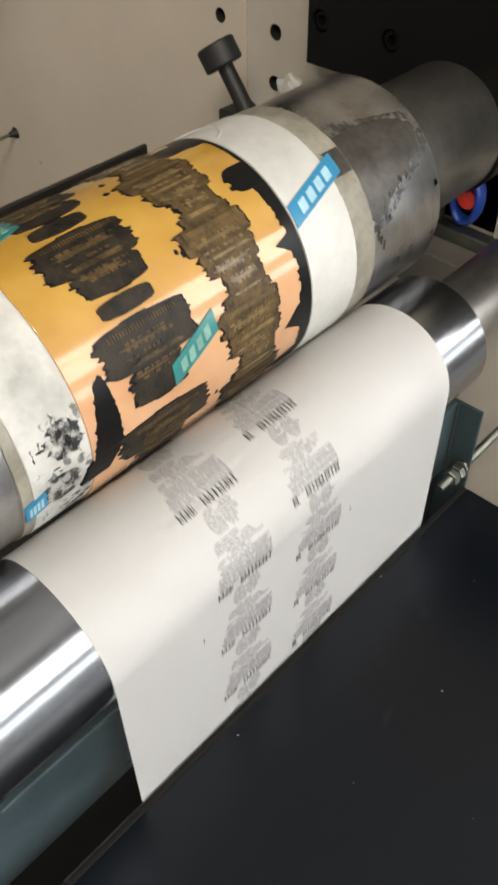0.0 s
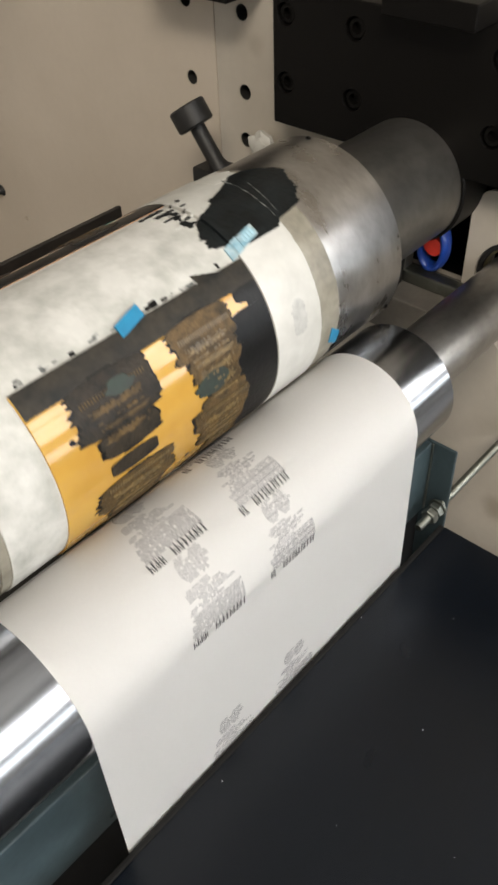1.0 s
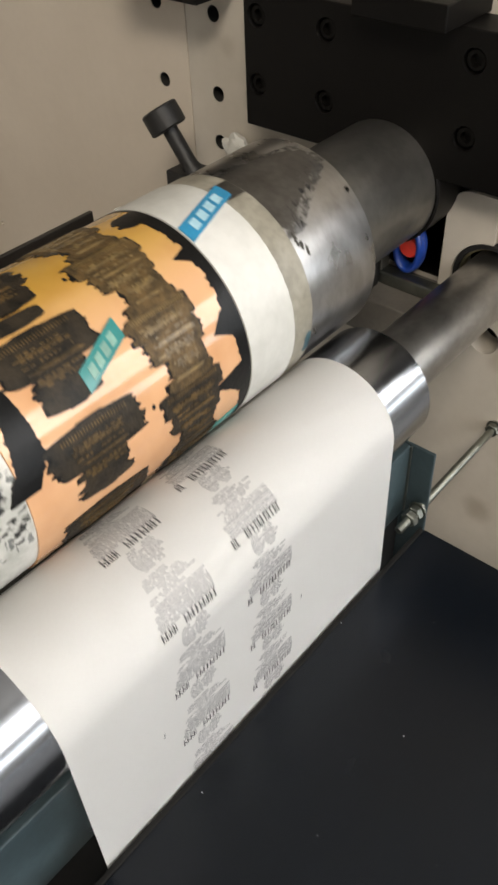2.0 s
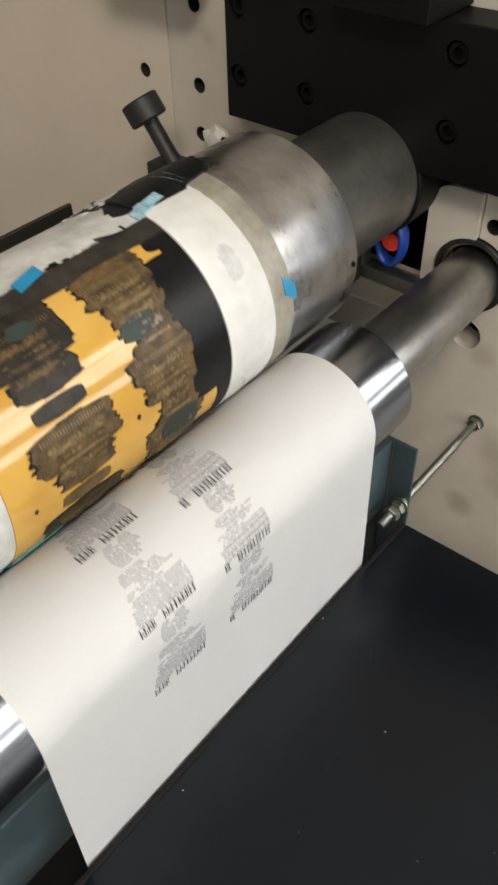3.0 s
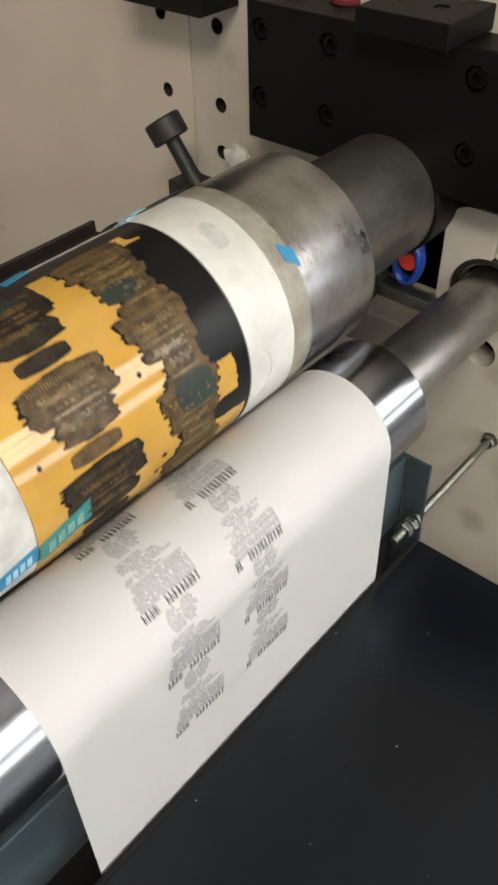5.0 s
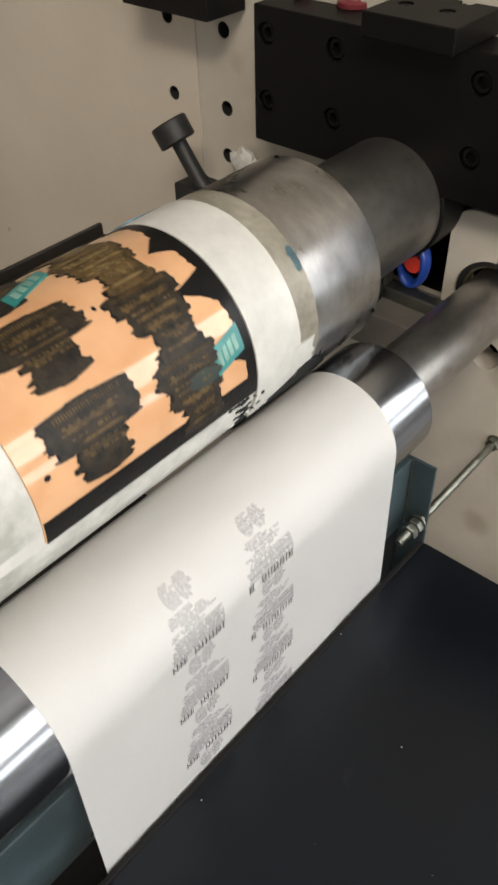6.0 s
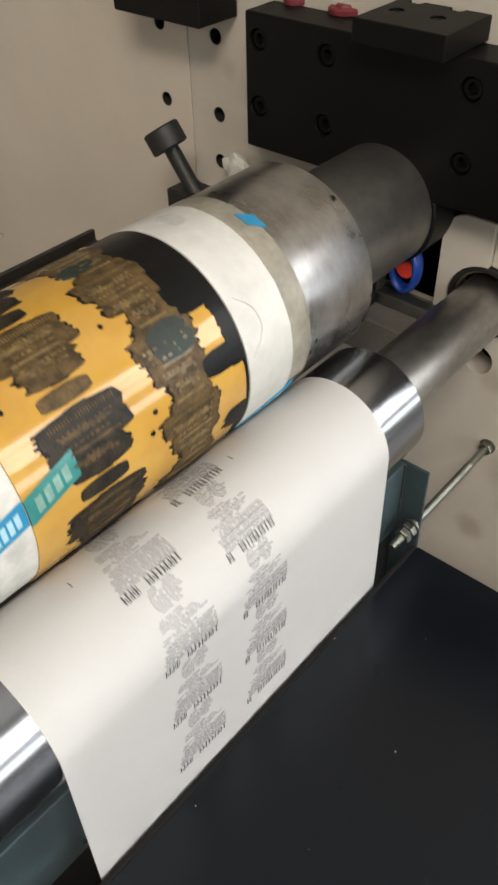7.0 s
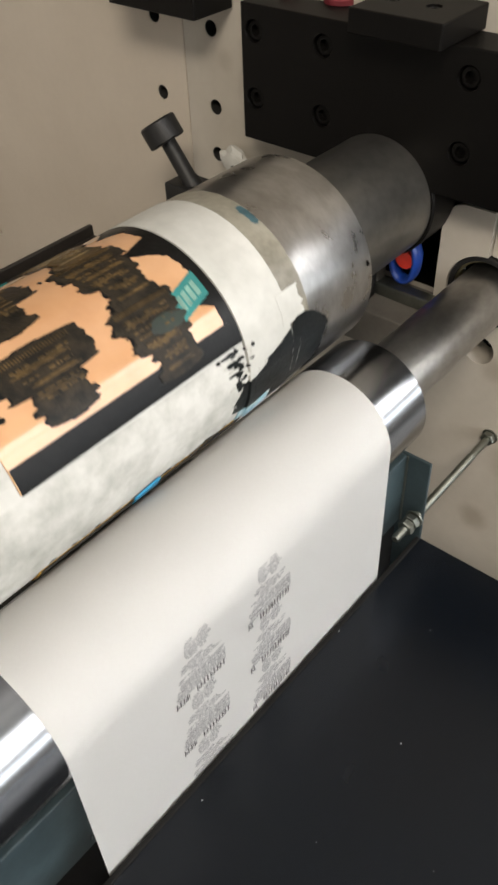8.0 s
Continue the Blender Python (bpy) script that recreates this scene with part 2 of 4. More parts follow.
def lathe(profile, seg=96, m=Matrix(), bm=None):
    """Turn (x, r) points about the x axis; r = 0 closes an end."""
    bm = bm or bmesh.new()
    rings = []
    for x, r in profile:
        if r <= 1e-6:
            rings.append([bm.verts.new(m @ Vector((x, 0, 0)))])
        else:
            rings.append([bm.verts.new(m @ Vector((x, r * math.cos(2 * math.pi * k / seg), r * math.sin(2 * math.pi * k / seg)))) for k in range(seg)])
    for a, b in zip(rings, rings[1:]):
        for k in range(seg):
            j = (k + 1) % seg
            if len(a) == 1 and len(b) == 1:
                continue
            if len(a) == 1:
                bm.faces.new((a[0], b[j], b[k]))
            elif len(b) == 1:
                bm.faces.new((a[k], a[j], b[0]))
            else:
                bm.faces.new((a[k], a[j], b[j], b[k]))
    return bm


def on(x, y, z):
    return Matrix.Translation((x, y, z))


def along(a, b):
    """A pose whose x axis runs from a to b."""
    d = Vector(b) - Vector(a)
    return Matrix.Translation(a) @ d.to_track_quat("X", "Z").to_matrix().to_4x4()


def hexagon(x0, x1, r, m, bm=None):
    return lathe([(x0, 0), (x0, r * 0.92), (x0 + (x1 - x0) * 0.15, r), (x1 - (x1 - x0) * 0.15, r), (x1, r * 0.92), (x1, 0)], 6, m, bm)


def drilled(ob, cutters):
    """Cut real openings with closed meshes, then drop the cutters."""
    for bm in cutters:
        c = part("cutter", bm, HOLLOW)
        md = ob.modifiers.new("cut", "BOOLEAN")
        md.object, md.operation, md.solver = c, "DIFFERENCE", "EXACT"
        bpy.context.view_layer.update()
        me = bpy.data.meshes.new_from_object(ob.evaluated_get(bpy.context.evaluated_depsgraph_get()))
        ob.modifiers.clear()
        old, ob.data = ob.data, me
        bpy.data.meshes.remove(old)
        bpy.data.objects.remove(c)
    return ob


def drum(x0, x1, r, y, z, seg=40):
    return lathe([(x0, 0), (x0, r), (x1, r), (x1, 0)], seg, on(0, y, z))


# ---- the machine frame ----
def frame_plates():
    left = part("wall_frame_rear", box(0, 0.03, 0.1085, 0.9, 0.45, 1.75, 0.0008), CREAM)
    tagged(left, "cream painted steel machine frame plate with drilled holes", "machine frame", kind="structure")
    drilled(left, [drum(-0.01, 0.05, 0.0072, 0.144, 1.134), drum(-0.01, 0.05, 0.0072, 0.146, 1.207), drum(-0.01, 0.025, 0.0035, 0.5185, 0.858)])
    mid = part("wall_frame_front", box(0, 0.03, -0.405, 0.1075, 0.45, 1.75, 0.0008), CREAM_STAINED)
    tagged(mid, "cream painted steel frame plate with bearing openings and stains", "machine frame", kind="structure")
    drilled(mid, [drum(-0.01, 0.05, 0.0075, 0.071, 1.134), drum(-0.01, 0.05, 0.0075, 0.072, 1.206), drum(-0.01, 0.05, 0.0075, 0.0715, 1.0865),
                  box(-0.01, 0.05, -0.191, -0.07, 1.005, 1.13, 0.003), box(-0.01, 0.05, -0.212, -0.185, 1.080, 1.1296), drum(-0.01, 0.05, 0.0345, RY_, RZ_ + 0.006),
                  drum(-0.01, 0.05, 0.0072, -0.250, 1.088), drum(-0.01, 0.05, 0.0148, -0.2425, 0.979), box(-0.01, 0.0025, -0.2390, -0.2380, 1.070, 1.2)])
    # dark liners stand in for the shade inside the holes
    for wall, y, z, r in ((left, 0.144, 1.134, 0.0072), (left, 0.146, 1.207, 0.0072), (mid, 0.071, 1.134, 0.0075), (mid, 0.072, 1.206, 0.0075), (mid, 0.0715, 1.0865, 0.0075), (mid, -0.250, 1.088, 0.0072)):
        part("thread_sleeve", lathe([(0.0008, r - 0.0001), (0.0008, r - 0.0007), (0.028, r - 0.0007), (0.028, r - 0.0001), (0.0008, r - 0.0001)], 32, on(0, y, z)), HOLLOW, wall, "dark liner that puts the shade into a drilled hole", smooth=40)
    back = part("gear_case", box(0.045, 0.30, -0.405, 0.9, 0.45, 1.75), HOLLOW)
    tagged(back, "dark closed gear case behind the frame plate", "gear case", kind="structure")
    drilled(back, [box(0.0, 0.20, -0.27, 0.0, 0.95, 1.15)])


frame_plates()


def bearing_cover():
    """Cream cover plate with one rounded corner over the shaft bearing."""
    bm = box(-0.0050, -0.0004, -0.2376, -0.1916, 1.020, 1.1150)
    es = [e for e in bm.edges if all(abs(v.co.y + 0.1916) < 1e-5 and abs(v.co.z - 1.1150) < 1e-5 for v in e.verts)]
    bmesh.ops.bevel(bm, geom=es, offset=0.022, segments=10, affect="EDGES", profile=0.5)
    ob = part("bearing_cover", bm, CREAM_STAINED)
    drilled(ob, [drum(-0.02, 0.01, 0.0350, RY_, RZ_ + 0.005, 64)])
    tagged(ob, "cream painted cover plate with a rounded corner beside the shaft", "cover plate")


bearing_cover()


def hall():
    tagged(part("floor", box(-4, 6, -3.1, 3, -0.05, 0), FLOOR), "grey concrete hall floor", "floor", kind="structure")
    tagged(part("ceiling", box(-4, 6, -3.1, 3, 4.0, 4.05), HALL), "plain pale hall ceiling", "ceiling", kind="structure")
    tagged(part("wall_west", box(-4.1, -4, -3.1, 3, 0, 4.0), HALL), "plain plastered hall wall", "wall", kind="structure")
    tagged(part("wall_east", box(6, 6.1, -3.1, 3, 0, 4.0), HALL), "plain plastered hall wall", "wall", kind="structure")
    tagged(part("wall_north", box(-4, 6, 3, 3.1, 0, 4.0), HALL), "plain plastered hall wall", "wall", kind="structure")
    south = part("wall_south", box(-4, 6, -3.2, -3.1, 0, 4.0), HALL)
    tagged(south, "plastered hall wall with a wide window opening", "wall", kind="structure")
    # the lower opening is only there for the added low fill
    drilled(south, [box(-1.95, 4.45, -3.3, -3.0, 1.94, 3.22), box(-1.95, 4.45, -3.3, -3.0, 1.05, 1.50)])
    # unseen bars, added before the lamp to break its reflection into streaks
    win = part("window_1", box(-1.95, 4.45, -3.0, -2.96, 2.275, 2.335), WINDOW_PAINT)
    part("transom", box(-1.95, 4.45, -3.0, -2.96, 2.66, 2.75), WINDOW_PAINT, win)
    for k in range(5):
        part("mullion", box(-1.95 + 1.59 * k, -1.91 + 1.59 * k, -2.955, -2.915, 1.94, 3.22), WINDOW_PAINT, win)
    tagged(win, "unseen grey bars added before the window to split its reflection", "window", kind="structure")


hall()


def machine_bed():
    bed = part("machine_bed", box(-0.9, 0.03, -0.95, 0.9, 0.0, 0.449, 0.004), HOLLOW)
    tagged(bed, "dark machine base under the rollers", "machine base", kind="structure")
    # unseen plate, added so the collar, block and table reflect something dark
    blocker = part("machine_hood", box(-0.9, 0.03, 0.05, 0.9, 1.751, 1.80, 0.002), HOLLOW)
    tagged(blocker, "unseen dark plate added overhead to darken reflections in the steel", "machine cover", kind="structure")
    rear = part("wall_machine_rear", box(-0.9, 0.0, 0.87, 0.9, 0.45, 1.75), CREAM)
    tagged(rear, "cream painted rear guard of the press", "machine guard", kind="structure")


machine_bed()


# ---- black bearing block with its screws ----
def cap_screw(y, z, x_face, parent):
    """Socket head screw sunk in a counterbore."""
    s = part("cap_screw", lathe([(x_face + 0.011, 0.0), (x_face + 0.011, 0.0079), (x_face + 0.0034, 0.0079), (x_face + 0.0026, 0.0071), (x_face + 0.0026, 0.0045), (x_face + 0.008, 0.0042), (x_face + 0.008, 0)], 24, on(0, y, z)), BLACK_STEEL, parent, "black socket head screw in a counterbore", smooth=35)
    part("rim", lathe([(x_face - 0.0003, 0.0092), (x_face - 0.0003, 0.0101), (x_face + 0.0012, 0.0096), (x_face + 0.0012, 0.0088), (x_face - 0.0003, 0.0092)], 32, on(0, y, z)), BLACK_STEEL, s, smooth=40)
    return s


def bearing_block():
    xf = -0.04
    base = new("bearing_block")
    body = part("body", box(xf, -0.0015, -0.400, 0.0, 1.1345, 1.2475, 0.0014), BLACK_STEEL, base)
    spots = [(-0.014, 1.2266), (-0.085, 1.2266), (-0.2143, 1.2266), (-0.014, 1.1716), (-0.085, 1.1716), (-0.2143, 1.1716), (-0.29, 1.2266), (-0.29, 1.1716)]
    drilled(body, [drum(xf - 0.01, xf + 0.011, 0.0092, y, z, 32) for y, z in spots])
    for y, z in spots:
        cap_screw(y, z, xf, base)
    part("bearing_boss", lathe([(-0.0395, 0.045), (-0.0395, 0.0528), (-0.0380, 0.0543), (-0.002, 0.0543), (-0.002, 0.045)], 72, on(0, PY_, PZ_)), BLACK_STEEL, base, "round black bearing boss", smooth=35)
    tagged(base, "black steel bearing block bolted on with socket screws", "bearing block")
    # clamp plate lying on the block
    clamp = new("clamp_plate")
    pl = part("plate", box(-0.064, 0.012, -0.202, -0.124, 1.2480, 1.2660, 0.0012), BLACK_STEEL, clamp)
    drilled(pl, [drum_z(-0.03 + a * 0.028, -0.175 + b * 0.035, 0.006, 1.258, 1.30) for a in (0, 1) for b in (0, 1)])
    for a in (0, 1):
        for b in (0, 1):
            part("bolt", lathe([(1.2585, 0), (1.2585, 0.0052), (1.2640, 0.0052), (1.2645, 0.0046), (1.2645, 0.0028), (1.261, 0.0026), (1.261, 0)], 20, pose(-0.03 + a * 0.028, -0.175 + b * 0.035, 0, 0, -90, 0)), DARK_IRON, clamp, smooth=35)
    tagged(clamp, "black steel clamp plate with bolt holes", "clamp plate")
    for k, (x, y, w) in enumerate(((0.000, -0.022, 0.010), (0.002, -0.072, 0.014))):
        cap = new("red_cap")
        part("base", lathe([(1.248, 0), (1.248, w), (1.2515, w), (1.2525, w * 0.9), (1.2525, 0)], 32, pose(x, y, 0, 0, -90, 0)), PINK, cap, smooth=35)
        part("knob", lathe([(1.2526, 0), (1.2526, w * 0.6), (1.2545, w * 0.5), (1.2547, 0)], 24, pose(x, y, 0, 0, -90, 0)), PINK, cap, smooth=35)
        tagged(cap, "red plastic cap on the black block", "cap", "red caps")


def drum_z(x, y, r, z0, z1, seg=28):
    return lathe([(z0, 0), (z0, r), (z1, r), (z1, 0)], seg, pose(x, y, 0, 0, -90, 0))


bearing_block()


def upper_block():
    base = new("slide_block")
    part("body", box(-0.052, -0.0015, 0.042, 0.150, 1.2278, 1.42, 0.0016), BLACK_STEEL, base)
    part("side_plate", box(-0.046, -0.0015, 0.1505, 0.157, 1.236, 1.42, 0.0012), BLACK_STEEL, base)
    tagged(base, "black steel slide block on the frame plate", "slide block")


upper_block()


def thumb_screw():
    base = new("thumb_screw")
    a, b = (-0.072, 0.0735, 1.1310), (-0.068, 0.041, 1.083)
    m = along(a, b)
    part("head", lathe([(-0.012, 0), (-0.012, 0.0165), (-0.0105, 0.018), (0.0075, 0.018), (0.009, 0.0165), (0.009, 0)], 48, m), DARK_IRON, base, "round black screw head", smooth=35)
    part("shank", lathe([(0.009, 0.0075), (0.045, 0.0078), (0.050, 0.0095), (0.062, 0.0095), (0.062, 0)], 32, m), DARK_IRON, base, smooth=35)
    part("foot", box(-0.084, -0.052, 0.030, 0.067, 1.045, 1.089, 0.002), DARK_IRON, base, "dark square clamp foot")
    part("stem", box(-0.052, -0.0015, 0.022, 0.054, 1.05, 1.075, 0.002), DARK_IRON, base)
    tagged(base, "black steel thumb screw leaning on a clamp foot", "screw")
    bm = bmesh.new()
    bmesh.ops.create_icosphere(bm, subdivisions=3, radius=1.0)
    for v in bm.verts:
        k = 1 + 0.35 * noise.noise(v.co * 1.7) + 0.2 * noise.noise(v.co * 4.1)
        v.co = Vector((-0.0115 + 0.0092 * max(-1.0, min(1.0, v.co.x * k)), 0.036 + 0.017 * v.co.y * k + 0.008 * v.co.z, 1.088 + 0.018 * v.co.z * k))
    rag = part("paper_scrap", bm, WHITE_TAPE, smooth=25)
    tagged(rag, "crumpled scrap of white paper behind the thumb screw", "paper scrap")


thumb_screw()


def ink_tray():
    base = new("ink_chamber")
    part("body", box(-0.75, -0.229, -0.052, -0.002, 1.03, 1.1180, 0.0015), TRAY_STEEL, base)
    part("lip", box(-0.75, -0.2292, -0.0018, 0.002, 1.03, 1.1262, 0.0008), TRAY_STEEL, base)
    part("arm", box(-0.2285, -0.0015, -0.045, -0.010, 0.94, 0.98, 0.002), BLACK_STEEL, base)
    tagged(base, "dark steel ink chamber bar behind the print cylinder", "ink chamber")


ink_tray()


# ---- print cylinder, which turns ----
def ang(deg):
    """Unit vector in the cylinder's own space: 0 degrees to the front, more is up."""
    a = radians(deg)
    return Vector((0, -math.cos(a), math.sin(a)))


def shell(x_left, x_right, a0, a1, r0, r1, step=1.5):
    """A curved sheet on the cylinder; x_left and x_right are functions of the angle."""
    bm = bmesh.new()
    n = max(2, int(round(abs(a1 - a0) / step)))
    rows = []
    for k in range(n + 1):
        a = a0 + (a1 - a0) * k / n
        u, (l, r) = ang(a), sorted((x_left(a), x_right(a)))
        rows.append([bm.verts.new(Vector((x, 0, 0)) + u * q) for x, q in ((l, r0), (l, r1 - 0.0002), (l + 0.0003, r1), (r - 0.0003, r1), (r, r1 - 0.0002), (r, r0))])
    for p, q in zip(rows, rows[1:]):
        for j in range(5):
            bm.faces.new((p[j], p[j + 1], q[j + 1], q[j]))
    bm.faces.new(rows[0][::-1])
    bm.faces.new(rows[-1])
    return bm


def flat(v):
    return lambda a: v


def ragged(v, amount, seed, size=3.2, fine=0.35):
    """An edge that jumps in steps, with small teeth."""
    def edge(a):
        s = noise.noise(Vector((math.floor(a / size) * 1.37, seed * 7.1, 0.3)))
        t = noise.noise(Vector((a * 0.55, seed * 3.3, 5.1)))
        h = noise.noise(Vector((math.floor(a / 1.5) * 2.1, seed * 1.7, 9.2)))
        return v + amount * (s + 0.5 * t + fine * h)
    return edge


def rounded(edge_l, edge_r, a0, a1, soft):
    """Draw two edges together towards the ends of a patch."""
    def pull(a, own, other):
        d = min(a - a0, a1 - a) / soft
        k = 1.0 if d >= 1 else math.sqrt(max(0.0, 1 - (1 - max(d, 0)) ** 2))
        mid = (own(a) + other(a)) / 2
        return mid + (own(a) - mid) * (0.25 + 0.75 * k)
    return (lambda a: pull(a, edge_l, edge_r)), (lambda a: pull(a, edge_r, edge_l))


def pointed(tip, foot, a0, a1, where, seed):
    """An edge that runs out to a point and back."""
    peak = a0 + (a1 - a0) * where
    bite = ragged(0, 0.0012, seed, 1.4, 0.7)

    def edge(a):
        d = (peak - a) / (peak - a0) if a < peak else (a - peak) / (a1 - peak)
        return foot + (tip - foot) * max(0.0, 1 - d) ** 1.25 + bite(a)
    return edge


def between(points):
    """A broken line through (angle, x) points."""
    def edge(a):
        for (p, u), (q, v) in zip(points, points[1:]):
            if a <= q:
                return u + (v - u) * max(0.0, (a - p) / (q - p))
        return points[-1][1]
    return edge


LABEL_PITCH = (0.0545, 0.0480)      # wide column, narrow column
FIRST_LABEL = 203.0


def relief_label(cyl, c, k, top):
    """One raised label image: inked blocks with a dark rim, lines of type and a bar heading."""
    worn = top > 20
    if c:
        mat, line_mat = (RELIEF, RIDGE) if worn else (RELIEF_DARK, RELIEF)
        blocks = ((0, -13, -0.3700, -0.3240), (-11.5, -24, -0.3655, -0.3265), (-22, -33.5, -0.3575, -0.3300), (-31.5, -38, -0.3620, -0.328))
        xl, xr = -0.3665, -0.3260
    else:
        mat, line_mat = (RELIEF, RIDGE) if 130 < top < 190 else (RELIEF_DARK, RELIEF)
        big = 0.0035 if top < 60 else 0.0
        blocks = ((0, -19, -0.4415 - big, -0.3890 + big), (-18, -29.5 - 900 * big, -0.4340 - big, -0.3945 + big), (-31.2, -38.8, -0.4330, -0.3990))
        xl, xr = -0.4370, -0.3920
    if not c and top < 60:
        blocks = (blocks[0], (-18, -34, -0.4330, -0.4000))
    if k == 0:
        blocks = ((4.5, *blocks[0][1:]), *blocks[1:])
    seed = 31 + 5 * k + 100 * (1 - c)
    for j, (a0, a1, u, v) in enumerate(blocks):
        pill = not c and j == 2
        bite = 0.0008 if pill else (0.0030 if c else 0.0050)
        l, r = rounded(ragged(u, bite, seed + j), ragged(v, bite * 0.8, seed + 40 + j), top + a1, top + a0, 2.0)
        part("relief_image", shell(l, r, top + a1, top + a0, 0.0750, 0.0763 + 0.0001 * j, 0.75), mat, cyl, smooth=30)
        if not pill:
            part("ink_rim", shell(lambda a, e=l, z=31 * k + j: e(a) - 0.0014 + ragged(0, 0.0026, z, 1.2, 0.9)(a), lambda a, e=r, z=37 * k + j: e(a) + 0.0012 + ragged(0, 0.0012, z, 1.2)(a), top + a1 - 0.8, top + a0 + 0.8, 0.0750, 0.0761, 0.5), INK_BLACK, cyl, smooth=30)
    # heading in upright bars
    bm = bmesh.new()
    for i in range(24):
        x = xl + (xr - xl) * (i + 0.3) / 24
        shell_bits(bm, x, x + (xr - xl) / 24 * 0.45, top - 4.4, top - 2.2, 0.0760, 0.0767)
    tagged(part("type_line", bm, line_mat, cyl), kind="stuff")
    # words of the small type
    bm = bmesh.new()
    rnd = random.Random(seed)
    for a, u, v in ((-7.5, 0.06, 0.9), (-10.0, 0.1, 0.86), (-13.0, 0.12, 0.84), (-16.0, 0.14, 0.82), (-19.5, 0.18, 0.84), (-22.5, 0.25, 0.8)) + (((-26.0, 0.32, 0.78), (-29.0, 0.34, 0.76), (-33.0, 0.3, 0.8)) if c else ()):
        x = u
        while x < v:
            w = 0.02 + 0.07 * rnd.random()
            if rnd.random() < 0.8:
                lift = 0.0764 + 0.00035 * rnd.random()
                h = 0.25 + 0.45 * rnd.random()
                shell_bits(bm, xl + (xr - xl) * x, xl + (xr - xl) * min(v, x + w), top + a - h, top + a + h, 0.0757, lift + 0.0002)
            x += w + 0.015 + 0.03 * rnd.random()
    tagged(part("type_line", bm, line_mat, cyl), kind="stuff")
    # long worn ridges that catch the light
    for q, (a, u, v) in enumerate(((-9.0, 0.10, 0.80), (-16.0, 0.22, 0.86), (-21.0, 0.16, 0.7), (-27.5, 0.35, 0.78), (-33.0, 0.3, 0.8))):
        if c == 0 and q > 2:
            continue
        h = 0.35 + 0.75 * noise.random()
        part("type_line", shell(ragged(xl + (xr - xl) * u, 0.004, 300 + 9 * k + q, 0.5, 0.9), ragged(xl + (xr - xl) * v, 0.006, 380 + 9 * k + q, 0.5, 0.9), top + a - h, top + a + h, 0.0760, 0.07655 + 0.00003 * q, 0.25), line_mat, cyl, smooth=30)


def print_cylinder():
    cyl = new("print_cylinder")
    cyl.location = (0, PY_, PZ_)
    part("core", lathe([(-0.62, 0), (-0.62, 0.0720), (-0.2335, 0.0720), (-0.2335, 0)], 128), BRUSHED, cyl, smooth=30)
    part("collar", lathe([(-0.2340, 0.0), (-0.2340, 0.0722), (-0.2332, 0.0730), (-0.1590, 0.0730), (-0.1578, 0.0718), (-0.1578, 0.0)], 128), BRUSHED, cyl, "turned bare steel collar", smooth=30)
    part("neck", lathe([(-0.1577, 0.0), (-0.1577, 0.0516), (-0.0400, 0.0516), (-0.0400, 0.0)], 96), NECK_STEEL, cyl, "dull grey steel neck", smooth=30)
    for a in (20, 140, 262):
        part("grub_screw", lathe([(-0.1700, 0), (-0.1700, 0.0022), (-0.169, 0.0022), (-0.169, 0)], 12, Matrix.Translation(ang(a) * 0.0726 + Vector((0.006, 0, 0)))), BLACK_STEEL, cyl)
    # tape and sheets under the plates
    part("edge_tape", shell(ragged(-0.2535, 0.0007, 3), ragged(-0.2325, 0.0005, 4), 0, 360, 0.0715, 0.0736), RING_TAPE, cyl, "dull beige tape ring", smooth=30)
    part("edge_tape", shell(ragged(-0.5066, 0.0005, 6), flat(-0.5000), 0, 360, 0.0715, 0.0737), RING_TAPE, cyl, "dull beige tape ring", smooth=30)
    part("mounting_sheet", shell(flat(-0.5003), flat(-0.2959), 0, 360, 0.0715, 0.0744), WHITE_TAPE, cyl, "white mounting tape with ink smudges", smooth=30)
    part("mounting_sheet", shell(flat(-0.2954), ragged(-0.2525, 0.0005, 5), 0, 360, 0.0700, 0.0744), WHITE_TAPE, cyl, "white mounting tape beside the plate", smooth=30)
    part("printing_plate", shell(flat(-0.4645), flat(-0.2965), -91.5, 217, 0.0744, 0.0757, 1.2), PLATE, cyl, "amber to peach photopolymer printing plate", smooth=30)
    # inked borders
    part("ink_border", shell(ragged(-0.3050, 0.0028, 11, 5), flat(-0.2962), -91.5, 64, 0.0750, 0.0759, 0.6), INK_BLACK, cyl, "wet black ink along the plate edge", smooth=30)
    part("ink_border", shell(ragged(-0.2990, 0.0012, 12, 5), flat(-0.2962), 64, 96, 0.0750, 0.0759, 0.6), INK_BLACK, cyl, smooth=30)
    part("ink_border", shell(ragged(-0.3085, 0.0025, 13, 5), flat(-0.2962), 96, 216.8, 0.0750, 0.0759, 0.6), INK_BLACK, cyl, smooth=30)
    part("ink_border", shell(flat(-0.4640), flat(-0.2962), 206.0, 217.6, 0.0750, 0.0760, 1.0), BROWN_INK, cyl, "black inked plate end", smooth=30)
    part("ink_border", shell(flat(-0.4640), flat(-0.2962), -91.9, -80.5, 0.0750, 0.0760, 1.0), INK_BLACK, cyl, "black inked plate end", smooth=30)
